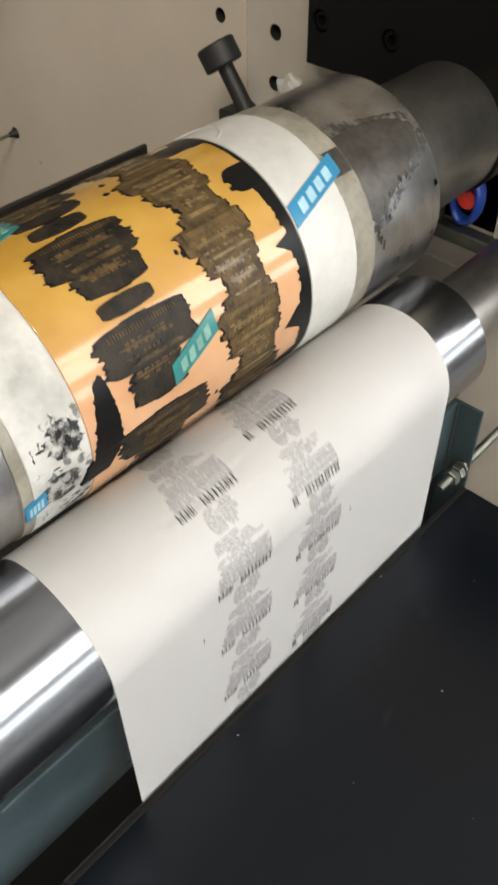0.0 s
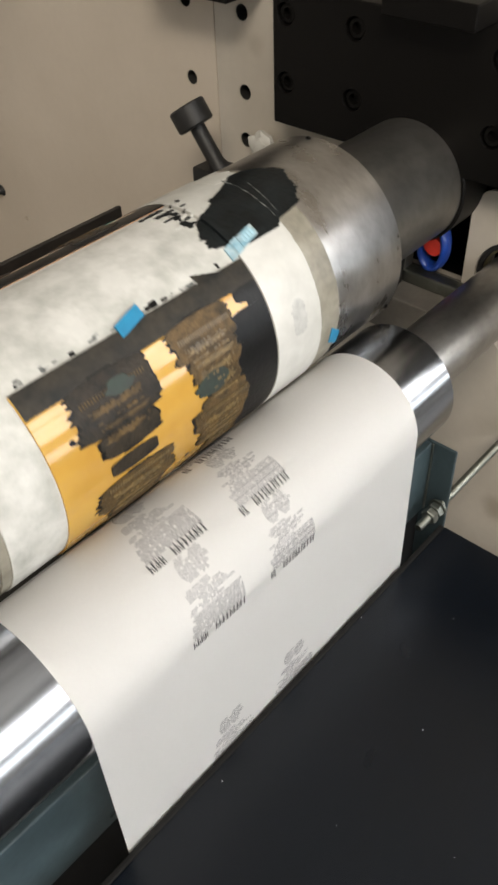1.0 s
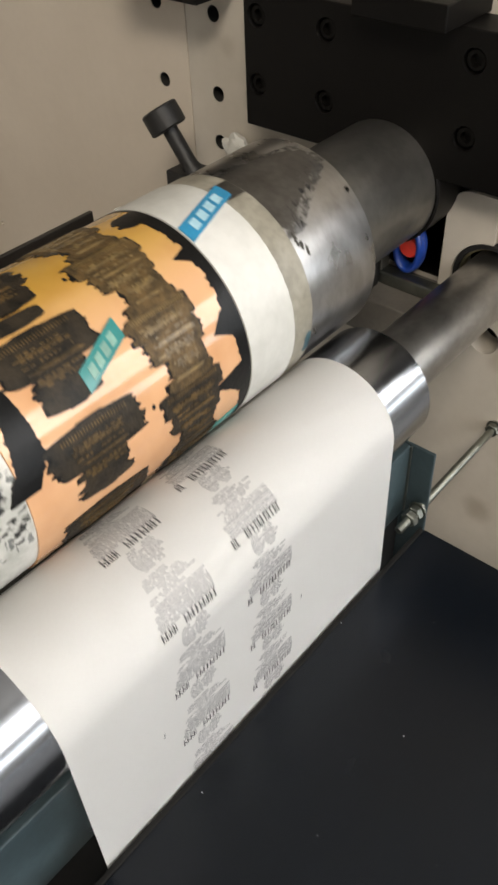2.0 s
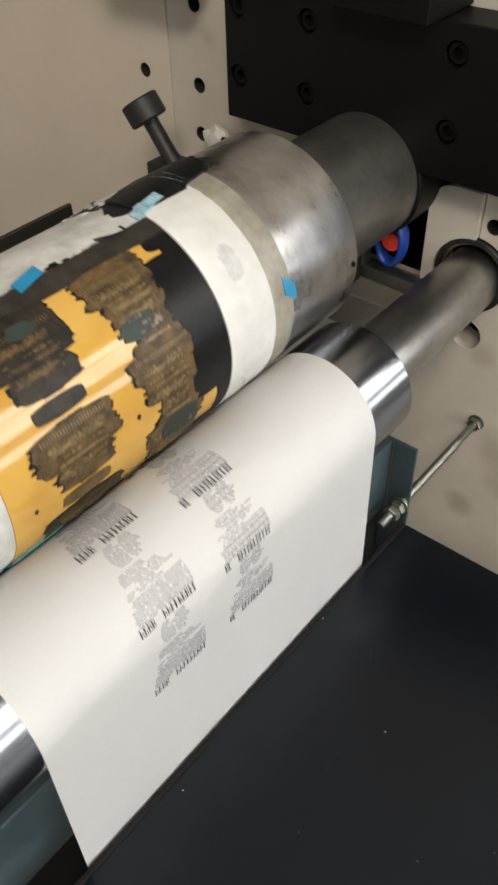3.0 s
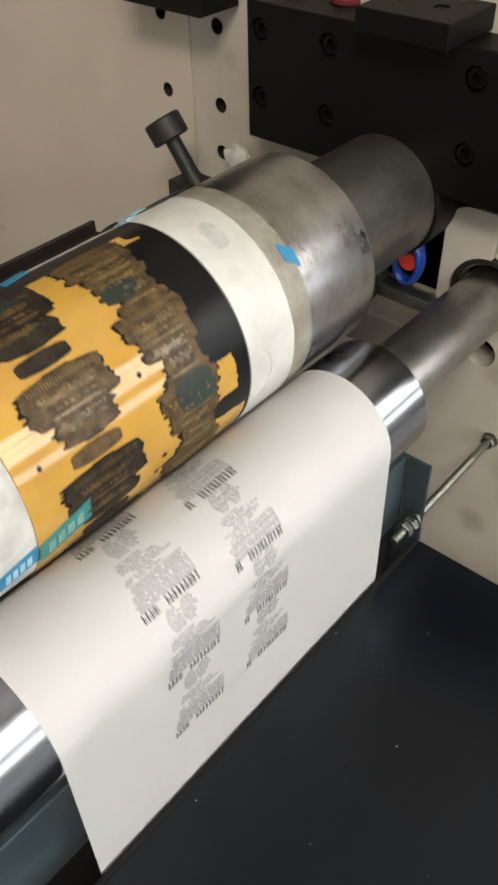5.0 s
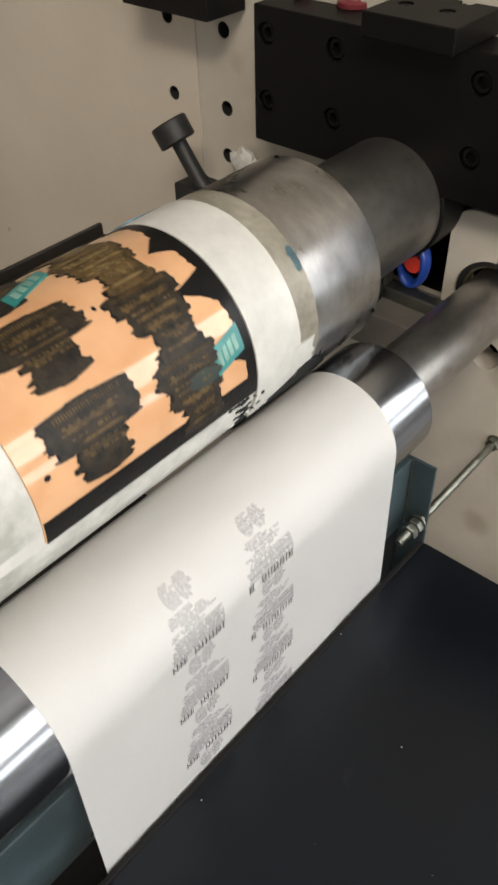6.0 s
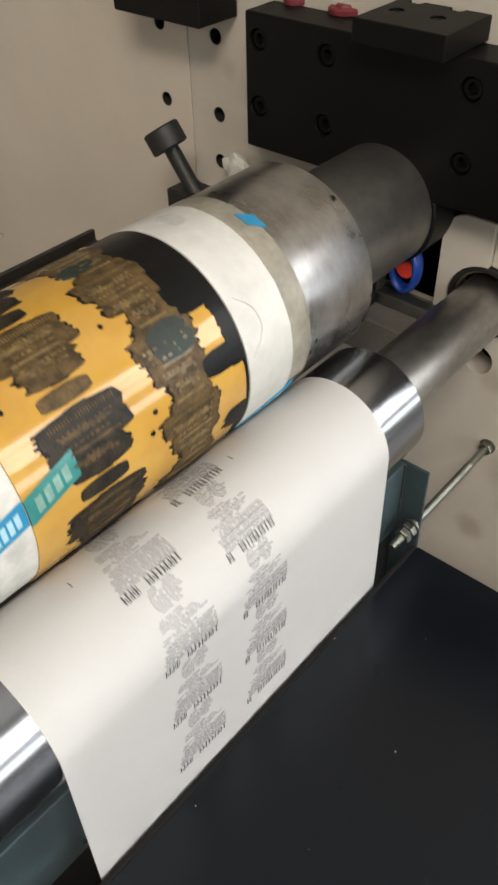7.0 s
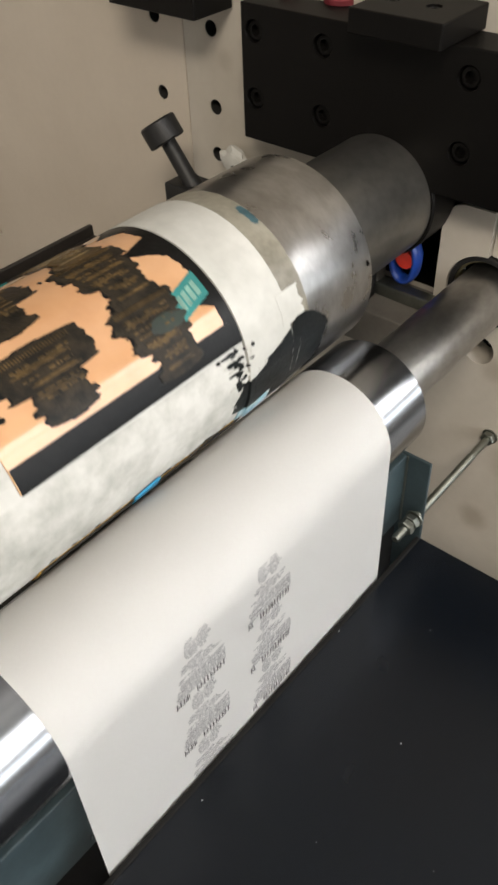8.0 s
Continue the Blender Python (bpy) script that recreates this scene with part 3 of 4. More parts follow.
    for k, (xl, a0, a1) in enumerate(((-0.331, 128, 198), (-0.333, 97, 109), (-0.318, 60, 74), (-0.316, 27, 37), (-0.320, -10, 10), (-0.331, -42, -22), (-0.316, -72, -54), (-0.318, 200, 207))):
        if a0 < 30:
            l = pointed(xl, -0.3035, a0, a1, 0.7 if k % 2 else 0.3, 20 + k)
        else:
            l, r = rounded(ragged(xl, 0.0030, 20 + k, 2.5), flat(-0.2975), a0, a1, 4)
        part("ink_pool", shell(l, flat(-0.2972), a0, a1, 0.0750, 0.0760, 0.6), INK_BLACK, cyl, smooth=30)
    for k, (xl, xr, a0, a1) in enumerate(((-0.357, -0.328, 115, 132), (-0.365, -0.340, 172, 182), (-0.352, -0.326, -70, -62), (-0.420, -0.400, 196, 203))):
        l, r = rounded(ragged(xl, 0.004, 420 + k, 2), ragged(xr, 0.004, 430 + k, 2), a0, a1, 5)
        part("green_ink", shell(l, r, a0, a1, 0.0750, 0.07675, 0.6), GREEN_INK, cyl, "greenish black ink film", smooth=30)
    # raised, inked label images: seven in the wide column, eight in the narrow one
    for c, count in ((1, 8), (0, 7)):
        for k in range(count):
            relief_label(cyl, c, k, FIRST_LABEL - math.degrees(LABEL_PITCH[c] / R_PLATE) * k)
    # spots of ink between the images
    for k in range(9):
        a = noise.random() * 270 - 70
        x = -0.455 + 0.012 * noise.random() if k % 2 else -0.384 + 0.01 * noise.random()
        l, r = rounded(flat(x), flat(x + 0.002 + 0.003 * noise.random()), a, a + 2.6, 1.3)
        part("ink_spot", shell(l, r, a, a + 2.6, 0.0750, 0.0759, 0.5), INK_BLACK, cyl, smooth=30)
    # adhesive tapes
    tape(cyl, -0.2948, -0.2440, 40.7, 53.0, 10.3, 0.0747, BLUE)
    tape(cyl, -0.4075, -0.3725, 9.5, 21.5, 9.5, 0.0766, TEAL)
    tape(cyl, -0.3290, -0.3030, -64.0, -58.5, 13.0, 0.0759, TEAL)
    tape(cyl, -0.4900, -0.4650, 91.0, 95.0, 11.5, 0.0747, BLUE)
    tape(cyl, -0.4645, -0.4290, 94.5, 102.0, 12.0, 0.0762, TEAL)
    tape(cyl, -0.3930, -0.3740, 216.8, 220.5, 6.0, 0.0763, BLUE, False)
    tape(cyl, -0.2400, -0.2295, 155.0, 149.0, 9.5, 0.0738, BLUE, False)
    tape(cyl, -0.5065, -0.4940, -12.5, -9.5, 9.0, 0.0748, BLUE)
    # black torn ink film across the tape joint, out onto the steel
    bite = ragged(0, 0.0024, 91, 0.9, 0.9)
    torn = between(((221, -0.285), (225, -0.299), (229, -0.3085), (237, -0.306), (244, -0.301), (247, -0.288), (252, -0.275), (257, -0.257), (262, -0.242)))
    rim = between(((221, -0.253), (224.5, -0.2515), (226.5, -0.2300), (236, -0.2200), (248, -0.2155), (257, -0.2250), (262, -0.2400)))
    part("ink_patch", shell(lambda a: max(-0.29575, torn(a) + 1.5 * bite(a)), lambda a: rim(a) + 1.1 * bite(a + 40), 221, 262, 0.0700, 0.0750, 0.4), TORN_INK, cyl, "black torn ink film over the tape joint", smooth=30)
    part("ink_patch", shell(lambda a: min(-0.2968, torn(a) + 1.5 * bite(a)), flat(-0.2959), 223.5, 245.5, 0.0725, 0.0751, 0.4), TORN_INK, cyl, smooth=30)
    part("tape_edge", shell(ragged(-0.2537, 0.0003, 61, 2), ragged(-0.2530, 0.0003, 62, 2), 226, 261, 0.0745, 0.07525, 0.5), SMUDGE, cyl, "pale torn tape edge in the ink", smooth=30)
    part("tape_edge", shell(lambda a: -0.2497 + 0.0002 * (a - 228) + bite(a) * 0.1, lambda a: -0.2492 + 0.0002 * (a - 228), 228, 250, 0.0745, 0.07523, 0.5), SMUDGE, cyl, smooth=30)
    part("ink_patch", shell(between(((214, -0.320), (217, -0.331), (222, -0.333))), between(((214, -0.317), (217, -0.313), (222, -0.331))), 214, 222, 0.0735, 0.0748, 0.6), BROWN_INK, cyl, smooth=30)
    part("ink_patch", shell(ragged(-0.345, 0.004, 63, 0.8), ragged(-0.318, 0.006, 64, 0.8), 217.2, 219.6, 0.0735, 0.07475, 0.4), SMUDGE, cyl, smooth=30)
    # torn corner: cracked white film between the plate and the patch
    part("tape_crack", shell(ragged(-0.3050, 0.0050, 71, 1.3, 0.9), ragged(-0.3020, 0.0050, 72, 1.1, 0.9), 243, 267, 0.0735, 0.0751, 0.35), TORN_INK, cyl, "jagged black crack in the white film", smooth=30)
    for k in range(8):
        a = 246 + 2.6 * k
        h = 1.0 + 1.4 * noise.random()
        x = -0.303 + 0.012 * (noise.random() - 0.6)
        w = 0.004 + 0.010 * noise.random()
        l, r = rounded(ragged(x - w / 2, 0.003, 73 + k, 0.6, 0.9), ragged(x + w / 2, 0.003, 173 + k, 0.6, 0.9), a, a + h, h / 2)
        part("tape_crack", shell(l, r, a, a + h, 0.0735, 0.07515 + 0.00001 * k, 0.25), TORN_INK if k % 2 else WHITE_TAPE, cyl, smooth=30)
    part("tape_scrap", shell(ragged(-0.260, 0.002, 74, 2), ragged(-0.2385, 0.0020, 75, 1.5), 261, 277, 0.0725, 0.0747, 0.6), WHITE_TAPE, cyl, "white tape scrap over the beige ring", smooth=30)
    # loose fold in the white sheet beside the plate
    fold = lambda a: -0.2755 - 0.013 * ((a - 109) / 15) ** 2
    part("sheet_fold", shell(lambda a: fold(a) - 0.0012 + 0.3 * bite(a), lambda a: fold(a) + 0.0006 + 0.3 * bite(a + 9), 94, 124, 0.0740, 0.07505, 0.6), WHITE_TAPE, cyl, "raised fold in the white sheet", smooth=30)
    l, r = rounded(ragged(-0.279, 0.002, 65, 1.2), ragged(-0.266, 0.002, 66, 1.2), 170, 188, 7)
    part("ink_smear", shell(l, r, 170, 188, 0.0735, 0.07447, 0.5), FAINT, cyl, "faint grey thumb smudge", smooth=30)
    for k in range(14):
        a = 247 + 18 * noise.random()
        x = -0.322 + 0.045 * noise.random()
        h = 0.7 + 2.2 * noise.random()
        l, r = rounded(ragged(x, 0.0012, 1010 + k, 0.6), ragged(x + 0.0008 + 0.003 * noise.random(), 0.0012, 1060 + k, 0.6), a, a + h, h / 2)
        part("tape_fleck", shell(l, r, a, a + h, 0.0735, 0.07505 + 0.00001 * (k % 9), 0.35), WHITE_TAPE if a < 261 and k % 3 else INK_BLACK, cyl, smooth=30)
    tape(cyl, -0.3010, -0.2900, 221.5, 223.5, 7.0, 0.0752, PALE_BLUE, False)
    tape(cyl, -0.2895, -0.2740, 223.5, 226.0, 6.0, 0.0752, PALE_BLUE)
    part("ink_streak", shell(ragged(-0.352, 0.004, 88), ragged(-0.318, 0.004, 89), 204.2, 206.5, 0.0755, 0.07625, 0.5), YELLOW, cyl, "amber strip left clean of ink", smooth=30)
    # smears on the collar and on the white sheet
    l, r = rounded(ragged(-0.2390, 0.0012, 1301, 1.0), ragged(-0.2330, 0.0006, 1302, 1.0), 311, 325, 4)
    part("ink_smear", shell(l, r, 311, 325, 0.0725, 0.07375, 0.5), DULL_BLUE, cyl, "dull blue rubbed mark on the tape ring", smooth=30)
    # brown-grey ink film round part of the collar, its lower edge brushed out in streaks
    brush = ragged(0, 0.0030, 1110, 1.0, 0.9)
    slope = between(((12, -0.2310), (24, -0.2080), (34, -0.1830), (42, -0.1640), (47, -0.1592), (52, -0.1592), (60, -0.1760), (70, -0.2280)))
    part("ink_smear", shell(flat(-0.2332), lambda a: min(-0.1590, slope(a) - 0.004 + brush(a)), 20, 64, 0.0720, 0.07306, 0.5), FILM, cyl, "brown-grey ink film on bare steel", smooth=30)
    part("ink_smear", shell(flat(-0.2332), lambda a: min(-0.1590, slope(a) + 0.010 + brush(a + 31)), 14, 72, 0.0720, 0.07303, 0.5), GREASE_THIN, cyl, "thin grey smear on bare steel", smooth=30)
    part("ink_smear", shell(ragged(-0.2480, 0.002, 1131, 1.0), flat(-0.2332), 46, 59, 0.0720, 0.07385, 0.5), FILM, cyl, smooth=30)
    for k in range(44):
        u = noise.random()
        x = -0.2310 + 0.070 * u
        h = 2.5 + 8.0 * noise.random() ** 1.5
        a = 16 + 29 * u - 0.6 * h + 4 * noise.random()
        l, r = rounded(ragged(x, 0.0009, 210 + k, 0.8), ragged(x + 0.0008 + 0.0035 * noise.random() ** 2, 0.0010, 350 + k, 0.8), a, a + h, h / 2)
        part("ink_smear", shell(l, r, a, a + h, 0.0720, 0.07308 + 0.00001 * (k % 12), 0.4), GREASE if k % 4 == 0 else FILM, cyl, smooth=30)
    for k, (x, a, h, w) in enumerate(((-0.2290, 8, 9, 0.0020), (-0.2265, 6, 5, 0.0030), (-0.2235, 2, 6, 0.0022), (-0.2160, 16, 3, 0.0016))):
        l, r = rounded(ragged(x, 0.0014, 1140 + k, 0.8), ragged(x + w, 0.0014, 1150 + k, 0.8), a, a + h, h / 2)
        part("ink_smear", shell(l, r, a, a + h, 0.0720, 0.07322, 0.4), BROWN_INK, cyl, "dark ink squiggle", smooth=30)
    for k in range(70):
        u = noise.random()
        a = -40 + 62 * noise.random() ** 0.8
        x = -0.498 + 0.032 * noise.random()
        h = 1.0 + 7 * noise.random() ** 2
        l, r = rounded(ragged(x, 0.0010, 510 + k, 0.8), ragged(x + 0.0008 + 0.005 * noise.random() ** 2, 0.0012, 650 + k, 0.8), a, a + h, h / 2)
        part("ink_smear", shell(l, r, a, a + h, 0.0730, 0.07448 + 0.00001 * (k % 12), 0.4), SMUDGE if k % 5 else GREASE, cyl, smooth=30)
    for k, (x0, x1, a0, a1) in enumerate(((-0.487, -0.468, 4, 20), (-0.495, -0.472, -16, -2), (-0.482, -0.467, -30, -20))):
        l, r = rounded(ragged(x0, 0.005, 1210 + k, 1.2, 0.8), ragged(x1, 0.003, 1220 + k, 1.2, 0.8), a0, a1, 6)
        part("ink_smear", shell(l, r, a0, a1, 0.0735, 0.07465, 0.4), GREASE, cyl, "black brushed ink smear", smooth=30)
    swept = ragged(0, 0.0015, 801, 1.6, 0.8)
    part("ink_pool", shell(lambda a: between(((-16, -0.474), (-5, -0.464), (10, -0.4590), (24, -0.4545), (27, -0.4500)))(a) + swept(a), lambda a: between(((-16, -0.455), (-5, -0.4445), (10, -0.4445), (24, -0.4465), (27, -0.4485)))(a) + 0.5 * swept(a + 50), -16, 27, 0.0740, 0.0759, 0.5), INK_BLACK, cyl, "swept black ink at the plate corner", smooth=30)
    for k in range(18):
        x = -0.462 + 0.15 * noise.random()
        a = 218.0 + 1.2 * noise.random()
        part("ink_fleck", shell(ragged(x, 0.0006, 900 + k, 0.6), ragged(x + 0.001 + 0.004 * noise.random(), 0.0006, 950 + k, 0.6), a, a + 0.8 + 2.4 * noise.random() ** 2, 0.0735, 0.07465, 0.4), SMUDGE if k % 3 else INK_BLACK, cyl, smooth=30)
    # soiled part of the sheet between the plate ends
    part("soiled_sheet", shell(flat(-0.4998), ragged(-0.3000, 0.0010, 67, 2), 217.8, 266.4, 0.0735, 0.07446, 1.0), SOILED, cyl, "white sheet soiled with grey ink", smooth=30)
    part("soiled_sheet", shell(flat(-0.4998), flat(-0.4650), -86, 217.8, 0.0735, 0.07446, 1.0), SOILED, cyl, smooth=30)
    # the collar end stands a little proud of the plate bed
    for ob in cyl.children_recursive:
        for v in ob.data.vertices:
            if -0.2958 < v.co.x < -0.15775:
                k = 1 + 0.024 * min(1.0, (v.co.x + 0.2958) / 0.0004)
                v.co.y, v.co.z = v.co.y * k, v.co.z * k
    tagged(cyl, "print cylinder with inked amber printing plates on white tape", "print cylinder")
    return cyl


def shell_bits(bm, x0, x1, a0, a1, r0, r1):
    vs = []
    for r in (r0, r1):
        for a in (a0, a1):
            for x in (x0, x1):
                vs.append(bm.verts.new(Vector((x, 0, 0)) + ang(a) * r))
    for f in ((4, 5, 7, 6), (0, 1, 5, 4), (2, 6, 7, 3), (0, 4, 6, 2), (1, 3, 7, 5)):
        bm.faces.new([vs[i] for i in f])


def tape(cyl, x0, x1, a0, a1, wide, r, mat, marks=True):
    """A strip of adhesive tape that climbs from a0 to a1, wide degrees across, with pale bars in place of lettering."""
    bm = bmesh.new()
    n = 24
    top, low = [], []
    for i in range(n + 1):
        x = x0 + (x1 - x0) * i / n
        c = a0 + (a1 - a0) * i / n
        for rows, q in ((top, r + 0.0003), (low, r - 0.0012)):
            rows.append([bm.verts.new(Vector((x, 0, 0)) + ang(c + wide * (j / 4 - 0.5)) * q) for j in range(5)])
    for i in range(n):
        for j in range(4):
            bm.faces.new((top[i][j], top[i][j + 1], top[i + 1][j + 1], top[i + 1][j]))
        bm.faces.new((top[i][0], top[i + 1][0], low[i + 1][0], low[i][0]))
        bm.faces.new((top[i][4], low[i][4], low[i + 1][4], top[i + 1][4]))
    for e in (0, n):
        for j in range(4):
            bm.faces.new((top[e][j], low[e][j], low[e][j + 1], top[e][j + 1]))
    t = part("tape", bm, mat, cyl, "teal tape with pale marks" if mat is TEAL else "blue tape with pale marks" if marks else "scrap of blue tape", smooth=30)
    if marks:
        for i in range(4):
            u = 0.16 + 0.185 * i
            b2 = bmesh.new()
            for k in range(3):
                # each bar in three slices, so that it follows the tape's slope
                v = u + 0.042 * k
                c = a0 + (a1 - a0) * v
                shell_bits(b2, x0 + (x1 - x0) * v, x0 + (x1 - x0) * (v + 0.042), c - wide * 0.27, c + wide * 0.27, r, r + 0.0006)
            part("mark", b2, TEAL_MARK if mat is TEAL else TAPE_MARK, t)


CYLINDER = print_cylinder()


# ---- impression roller ----
def impression_roller():
    ro = new("impression_roller")
    ro.location = (0, RY_, RZ_)
    part("drum", lathe([(-0.6600, 0), (-0.6600, 0.0460), (-0.6590, 0.0471), (-0.1745, 0.0471), (-0.1715, 0.0446), (-0.1715, 0)], 128), CHROME, ro, "polished steel drum", smooth=30)
    part("shaft", lathe([(-0.1714, 0), (-0.1714, 0.0262), (-0.170, 0.0272), (0.025, 0.0272), (0.025, 0)], 96), SHAFT, ro, "plain ground steel shaft", smooth=30)
    part("journal", lathe([(-0.720, 0), (-0.720, 0.0225), (-0.718, 0.0240), (-0.6601, 0.0240), (-0.6601, 0)], 64), DARK_IRON, ro, "dull dark steel journal", smooth=30)
    tagged(ro, "polished steel impression roller under the paper web", "roller")
    return ro


ROLLER = impression_roller()


def shaft_bearing():
    base = new("shaft_bearing")
    m = on(0, RY_, RZ_ + 0.005)
    part("outer_ring", lathe([(-0.004, 0.0300), (-0.004, 0.0335), (-0.003, 0.0343), (0.012, 0.0343), (0.012, 0.0300), (-0.004, 0.0300)], 64, m), DARK_IRON, base, smooth=35)
    part("seal", lathe([(0.0, 0.0275), (0.0, 0.0298), (0.008, 0.0298), (0.008, 0.0275), (0.0, 0.0275)], 64, m), BRASSY, base, "dull brass coloured seal", smooth=35)
    tagged(base, "greasy ball bearing in the frame plate", "bearing")


shaft_bearing()


# ---- paper web, an endless loop round two rollers ----
LEAN = math.atan2(0.0005, 0.1345)
STRAIGHT = (LOOP - 2 * math.pi * R_WEB) / 2
DOWN = Vector((0, -math.sin(LEAN), -math.cos(LEAN)))
OUT = Vector((0, -math.cos(LEAN), math.sin(LEAN)))
NIP = radians(137.8)


def web_point(s, lift=0.0):
    """Place, way of travel and outward normal at s metres after the nip."""
    c0 = Vector((0, RY_, RZ_))
    c1 = c0 + DOWN * STRAIGHT
    s1 = R_WEB * (NIP - LEAN)
    s = s % LOOP

    def spin(c, a):
        n = Vector((0, -math.cos(a), math.sin(a)))
        w = Vector((0, -math.sin(a), -math.cos(a)))
        return c + n * (R_WEB + lift), w, n

    if s < s1:
        return spin(c0, NIP - s / R_WEB)
    s -= s1
    if s < STRAIGHT:
        return c0 + OUT * (R_WEB + lift) + DOWN * s, DOWN.copy(), OUT.copy()
    s -= STRAIGHT
    if s < math.pi * R_WEB:
        return spin(c1, LEAN - s / R_WEB)
    s -= math.pi * R_WEB
    if s < STRAIGHT:
        return c1 - OUT * (R_WEB + lift) - DOWN * s, -DOWN, -OUT
    s -= STRAIGHT
    return spin(c0, LEAN + math.pi - s / R_WEB)


def paper_web():
    bm = bmesh.new()
    n = 260
    rows = []
    for k in range(n):
        row = []
        for i, x in enumerate((-0.5185, -0.44, -0.37, -0.30, -0.2224)):
            s = LOOP * k / n
            p, w, nn = web_point(s)
            row.append(bm.verts.new(p + Vector((x, 0, 0))))
        rows.append(row)
    for k in range(n):
        a, b = rows[k], rows[(k + 1) % n]
        for i in range(4):
            bm.faces.new((a[i], a[i + 1], b[i + 1], b[i]))
    bmesh.ops.solidify(bm, geom=bm.faces[:], thickness=0.00012)
    web = part("paper_web", bm, PAPER, smooth=40)
    tagged(web, "white label paper web running over the impression roller", "paper web")
    low = new("idler_roller")
    c = Vector((0, RY_, RZ_)) + DOWN * STRAIGHT
    part("drum", lathe([(-0.56, 0), (-0.56, 0.0469), (-0.17, 0.0469), (-0.17, 0)], 64, on(0, c.y, c.z)), SHAFT, low, smooth=30)
    part("axle", lathe([(-0.85, 0), (-0.85, 0.012), (-0.5601, 0.012)], 24, on(0, c.y, c.z)), DARK_IRON, low, smooth=30)
    tagged(low, "steel idler roller below the table", "roller")


paper_web()

# ---- printed rows that ride on the web ----
COLUMNS = ((-0.4454, -0.4017), (-0.3797, -0.3373))


def strip_mesh(name, glyphs, mat):
    """Flat marks: x0, x1, s0, s1 about the row's middle; y is along the travel, z outward."""
    bm = bmesh.new()
    for x0, x1, s0, s1 in glyphs:
        bm.faces.new([bm.verts.new((x, s, 0)) for x, s in ((x0, s0), (x1, s0), (x1, s1), (x0, s1))])
    me = bpy.data.meshes.new(name)
    bm.to_mesh(me)
    bm.free()
    me.materials.append(mat)
    return me


def row_glyphs(kind, c):
    """Marks of one row of one column, as plain bars of the size of the type."""
    out = []
    rnd = random.Random(hash_of(kind) + 7 * c)
    l, r = COLUMNS[c]
    mid, half = (l + r) / 2, (r - l) / 2

    def line(x0, x1, s0, s1, wmin, wmax, gap, uneven=0.35):
        x = x0
        while x < x1:
            w = wmin + (wmax - wmin) * rnd.random()
            out.append((mid + half * x, mid + half * min(x + w, 1.0), s0, s1 - (s1 - s0) * uneven * (rnd.random() < 0.4)))
            x += w + gap * (0.6 + 0.8 * rnd.random()) + (3 * gap if rnd.random() < 0.13 else 0)

    if kind == "heading":
        # two words of upright serif bars
        skip = (2, 3) if c else (4, 5)
        tall = 0.0029
        for i in range(15):
            if i in skip:
                continue
            x = -1.0 + i * 0.1345
            heavy, light = 0.040 + 0.012 * rnd.random(), 0.020
            out.append((mid + half * x, mid + half * (x + heavy), -tall, tall))
            foot = rnd.choice((-tall, tall - 0.0007, -0.0004))
            out.append((mid + half * (x + heavy), mid + half * (x + 0.084), foot, foot + 0.0007))
            if rnd.random() < 0.6:
                out.append((mid + half * (x + 0.084), mid + half * (x + 0.084 + light), -tall, tall * rnd.choice((1, 1, 0.1))))
            out.append((mid + half * (x - 0.014), mid + half * x, -tall, -tall + 0.0005))
    elif kind.startswith("dense"):
        short = {"dense_a": 0.0, "dense_b": 0.02, "dense_c": 0.16}[kind]
        for k in range(3):
            s = -0.0017 + 0.0017 * k
            line(-1.0 + short + 0.12 * rnd.random(), 1.0 - 0.08 * rnd.random(), s - 0.00048, s + 0.00048, 0.08, 0.30, 0.016, 0.0)
    elif kind.startswith("thin"):
        shift, wide = {"thin_a": (-0.26, 0.62), "thin_b": (0.14, 0.62), "thin_c": (-0.05, 0.7), "thin_d": (-0.30, 0.5)}[kind]
        for s in (-0.0009, 0.0009):
            line(-wide + shift + 0.25 * rnd.random(), wide + shift - 0.35 * rnd.random(), s - 0.00042, s + 0.00042, 0.10, 0.34, 0.04, 0.0)
    else:
        # two round crests side by side, drawn in fine level lines
        top = {"crest_a": 0.0, "crest_b": 1.0, "crest_c": 2.0}[kind]
        for m0 in (-0.27, 0.22):
            for k in range(3):
                s = -0.0017 + 0.0017 * k
                h = (top * 3 + k - 4.0) / 4.6
                w = 0.21 * math.sqrt(max(0.08, 1 - h * h))
                line(m0 - w, m0 + w, s - 0.00042, s + 0.00042, 0.06, 0.20, 0.014, 0.0)
    return out


def hash_of(text):
    return sum((i + 3) * ord(ch) for i, ch in enumerate(text))


ROWS_OF_LABEL = (("heading", 0.0, INK), ("dense_a", 0.0055, INK_LIGHT), ("dense_b", 0.0105, INK_LIGHT), ("dense_c", 0.0155, INK_LIGHT), ("thin_a", 0.0205, INK_LIGHT),
                 ("thin_b", 0.0240, INK_LIGHT), ("thin_c", 0.0275, INK_LIGHT), ("thin_d", 0.0310, INK_LIGHT), ("crest_a", 0.0375, INK_LIGHT), ("crest_b", 0.0425, INK_LIGHT), ("crest_c", 0.0478, INK_LIGHT))
STRIPS = []


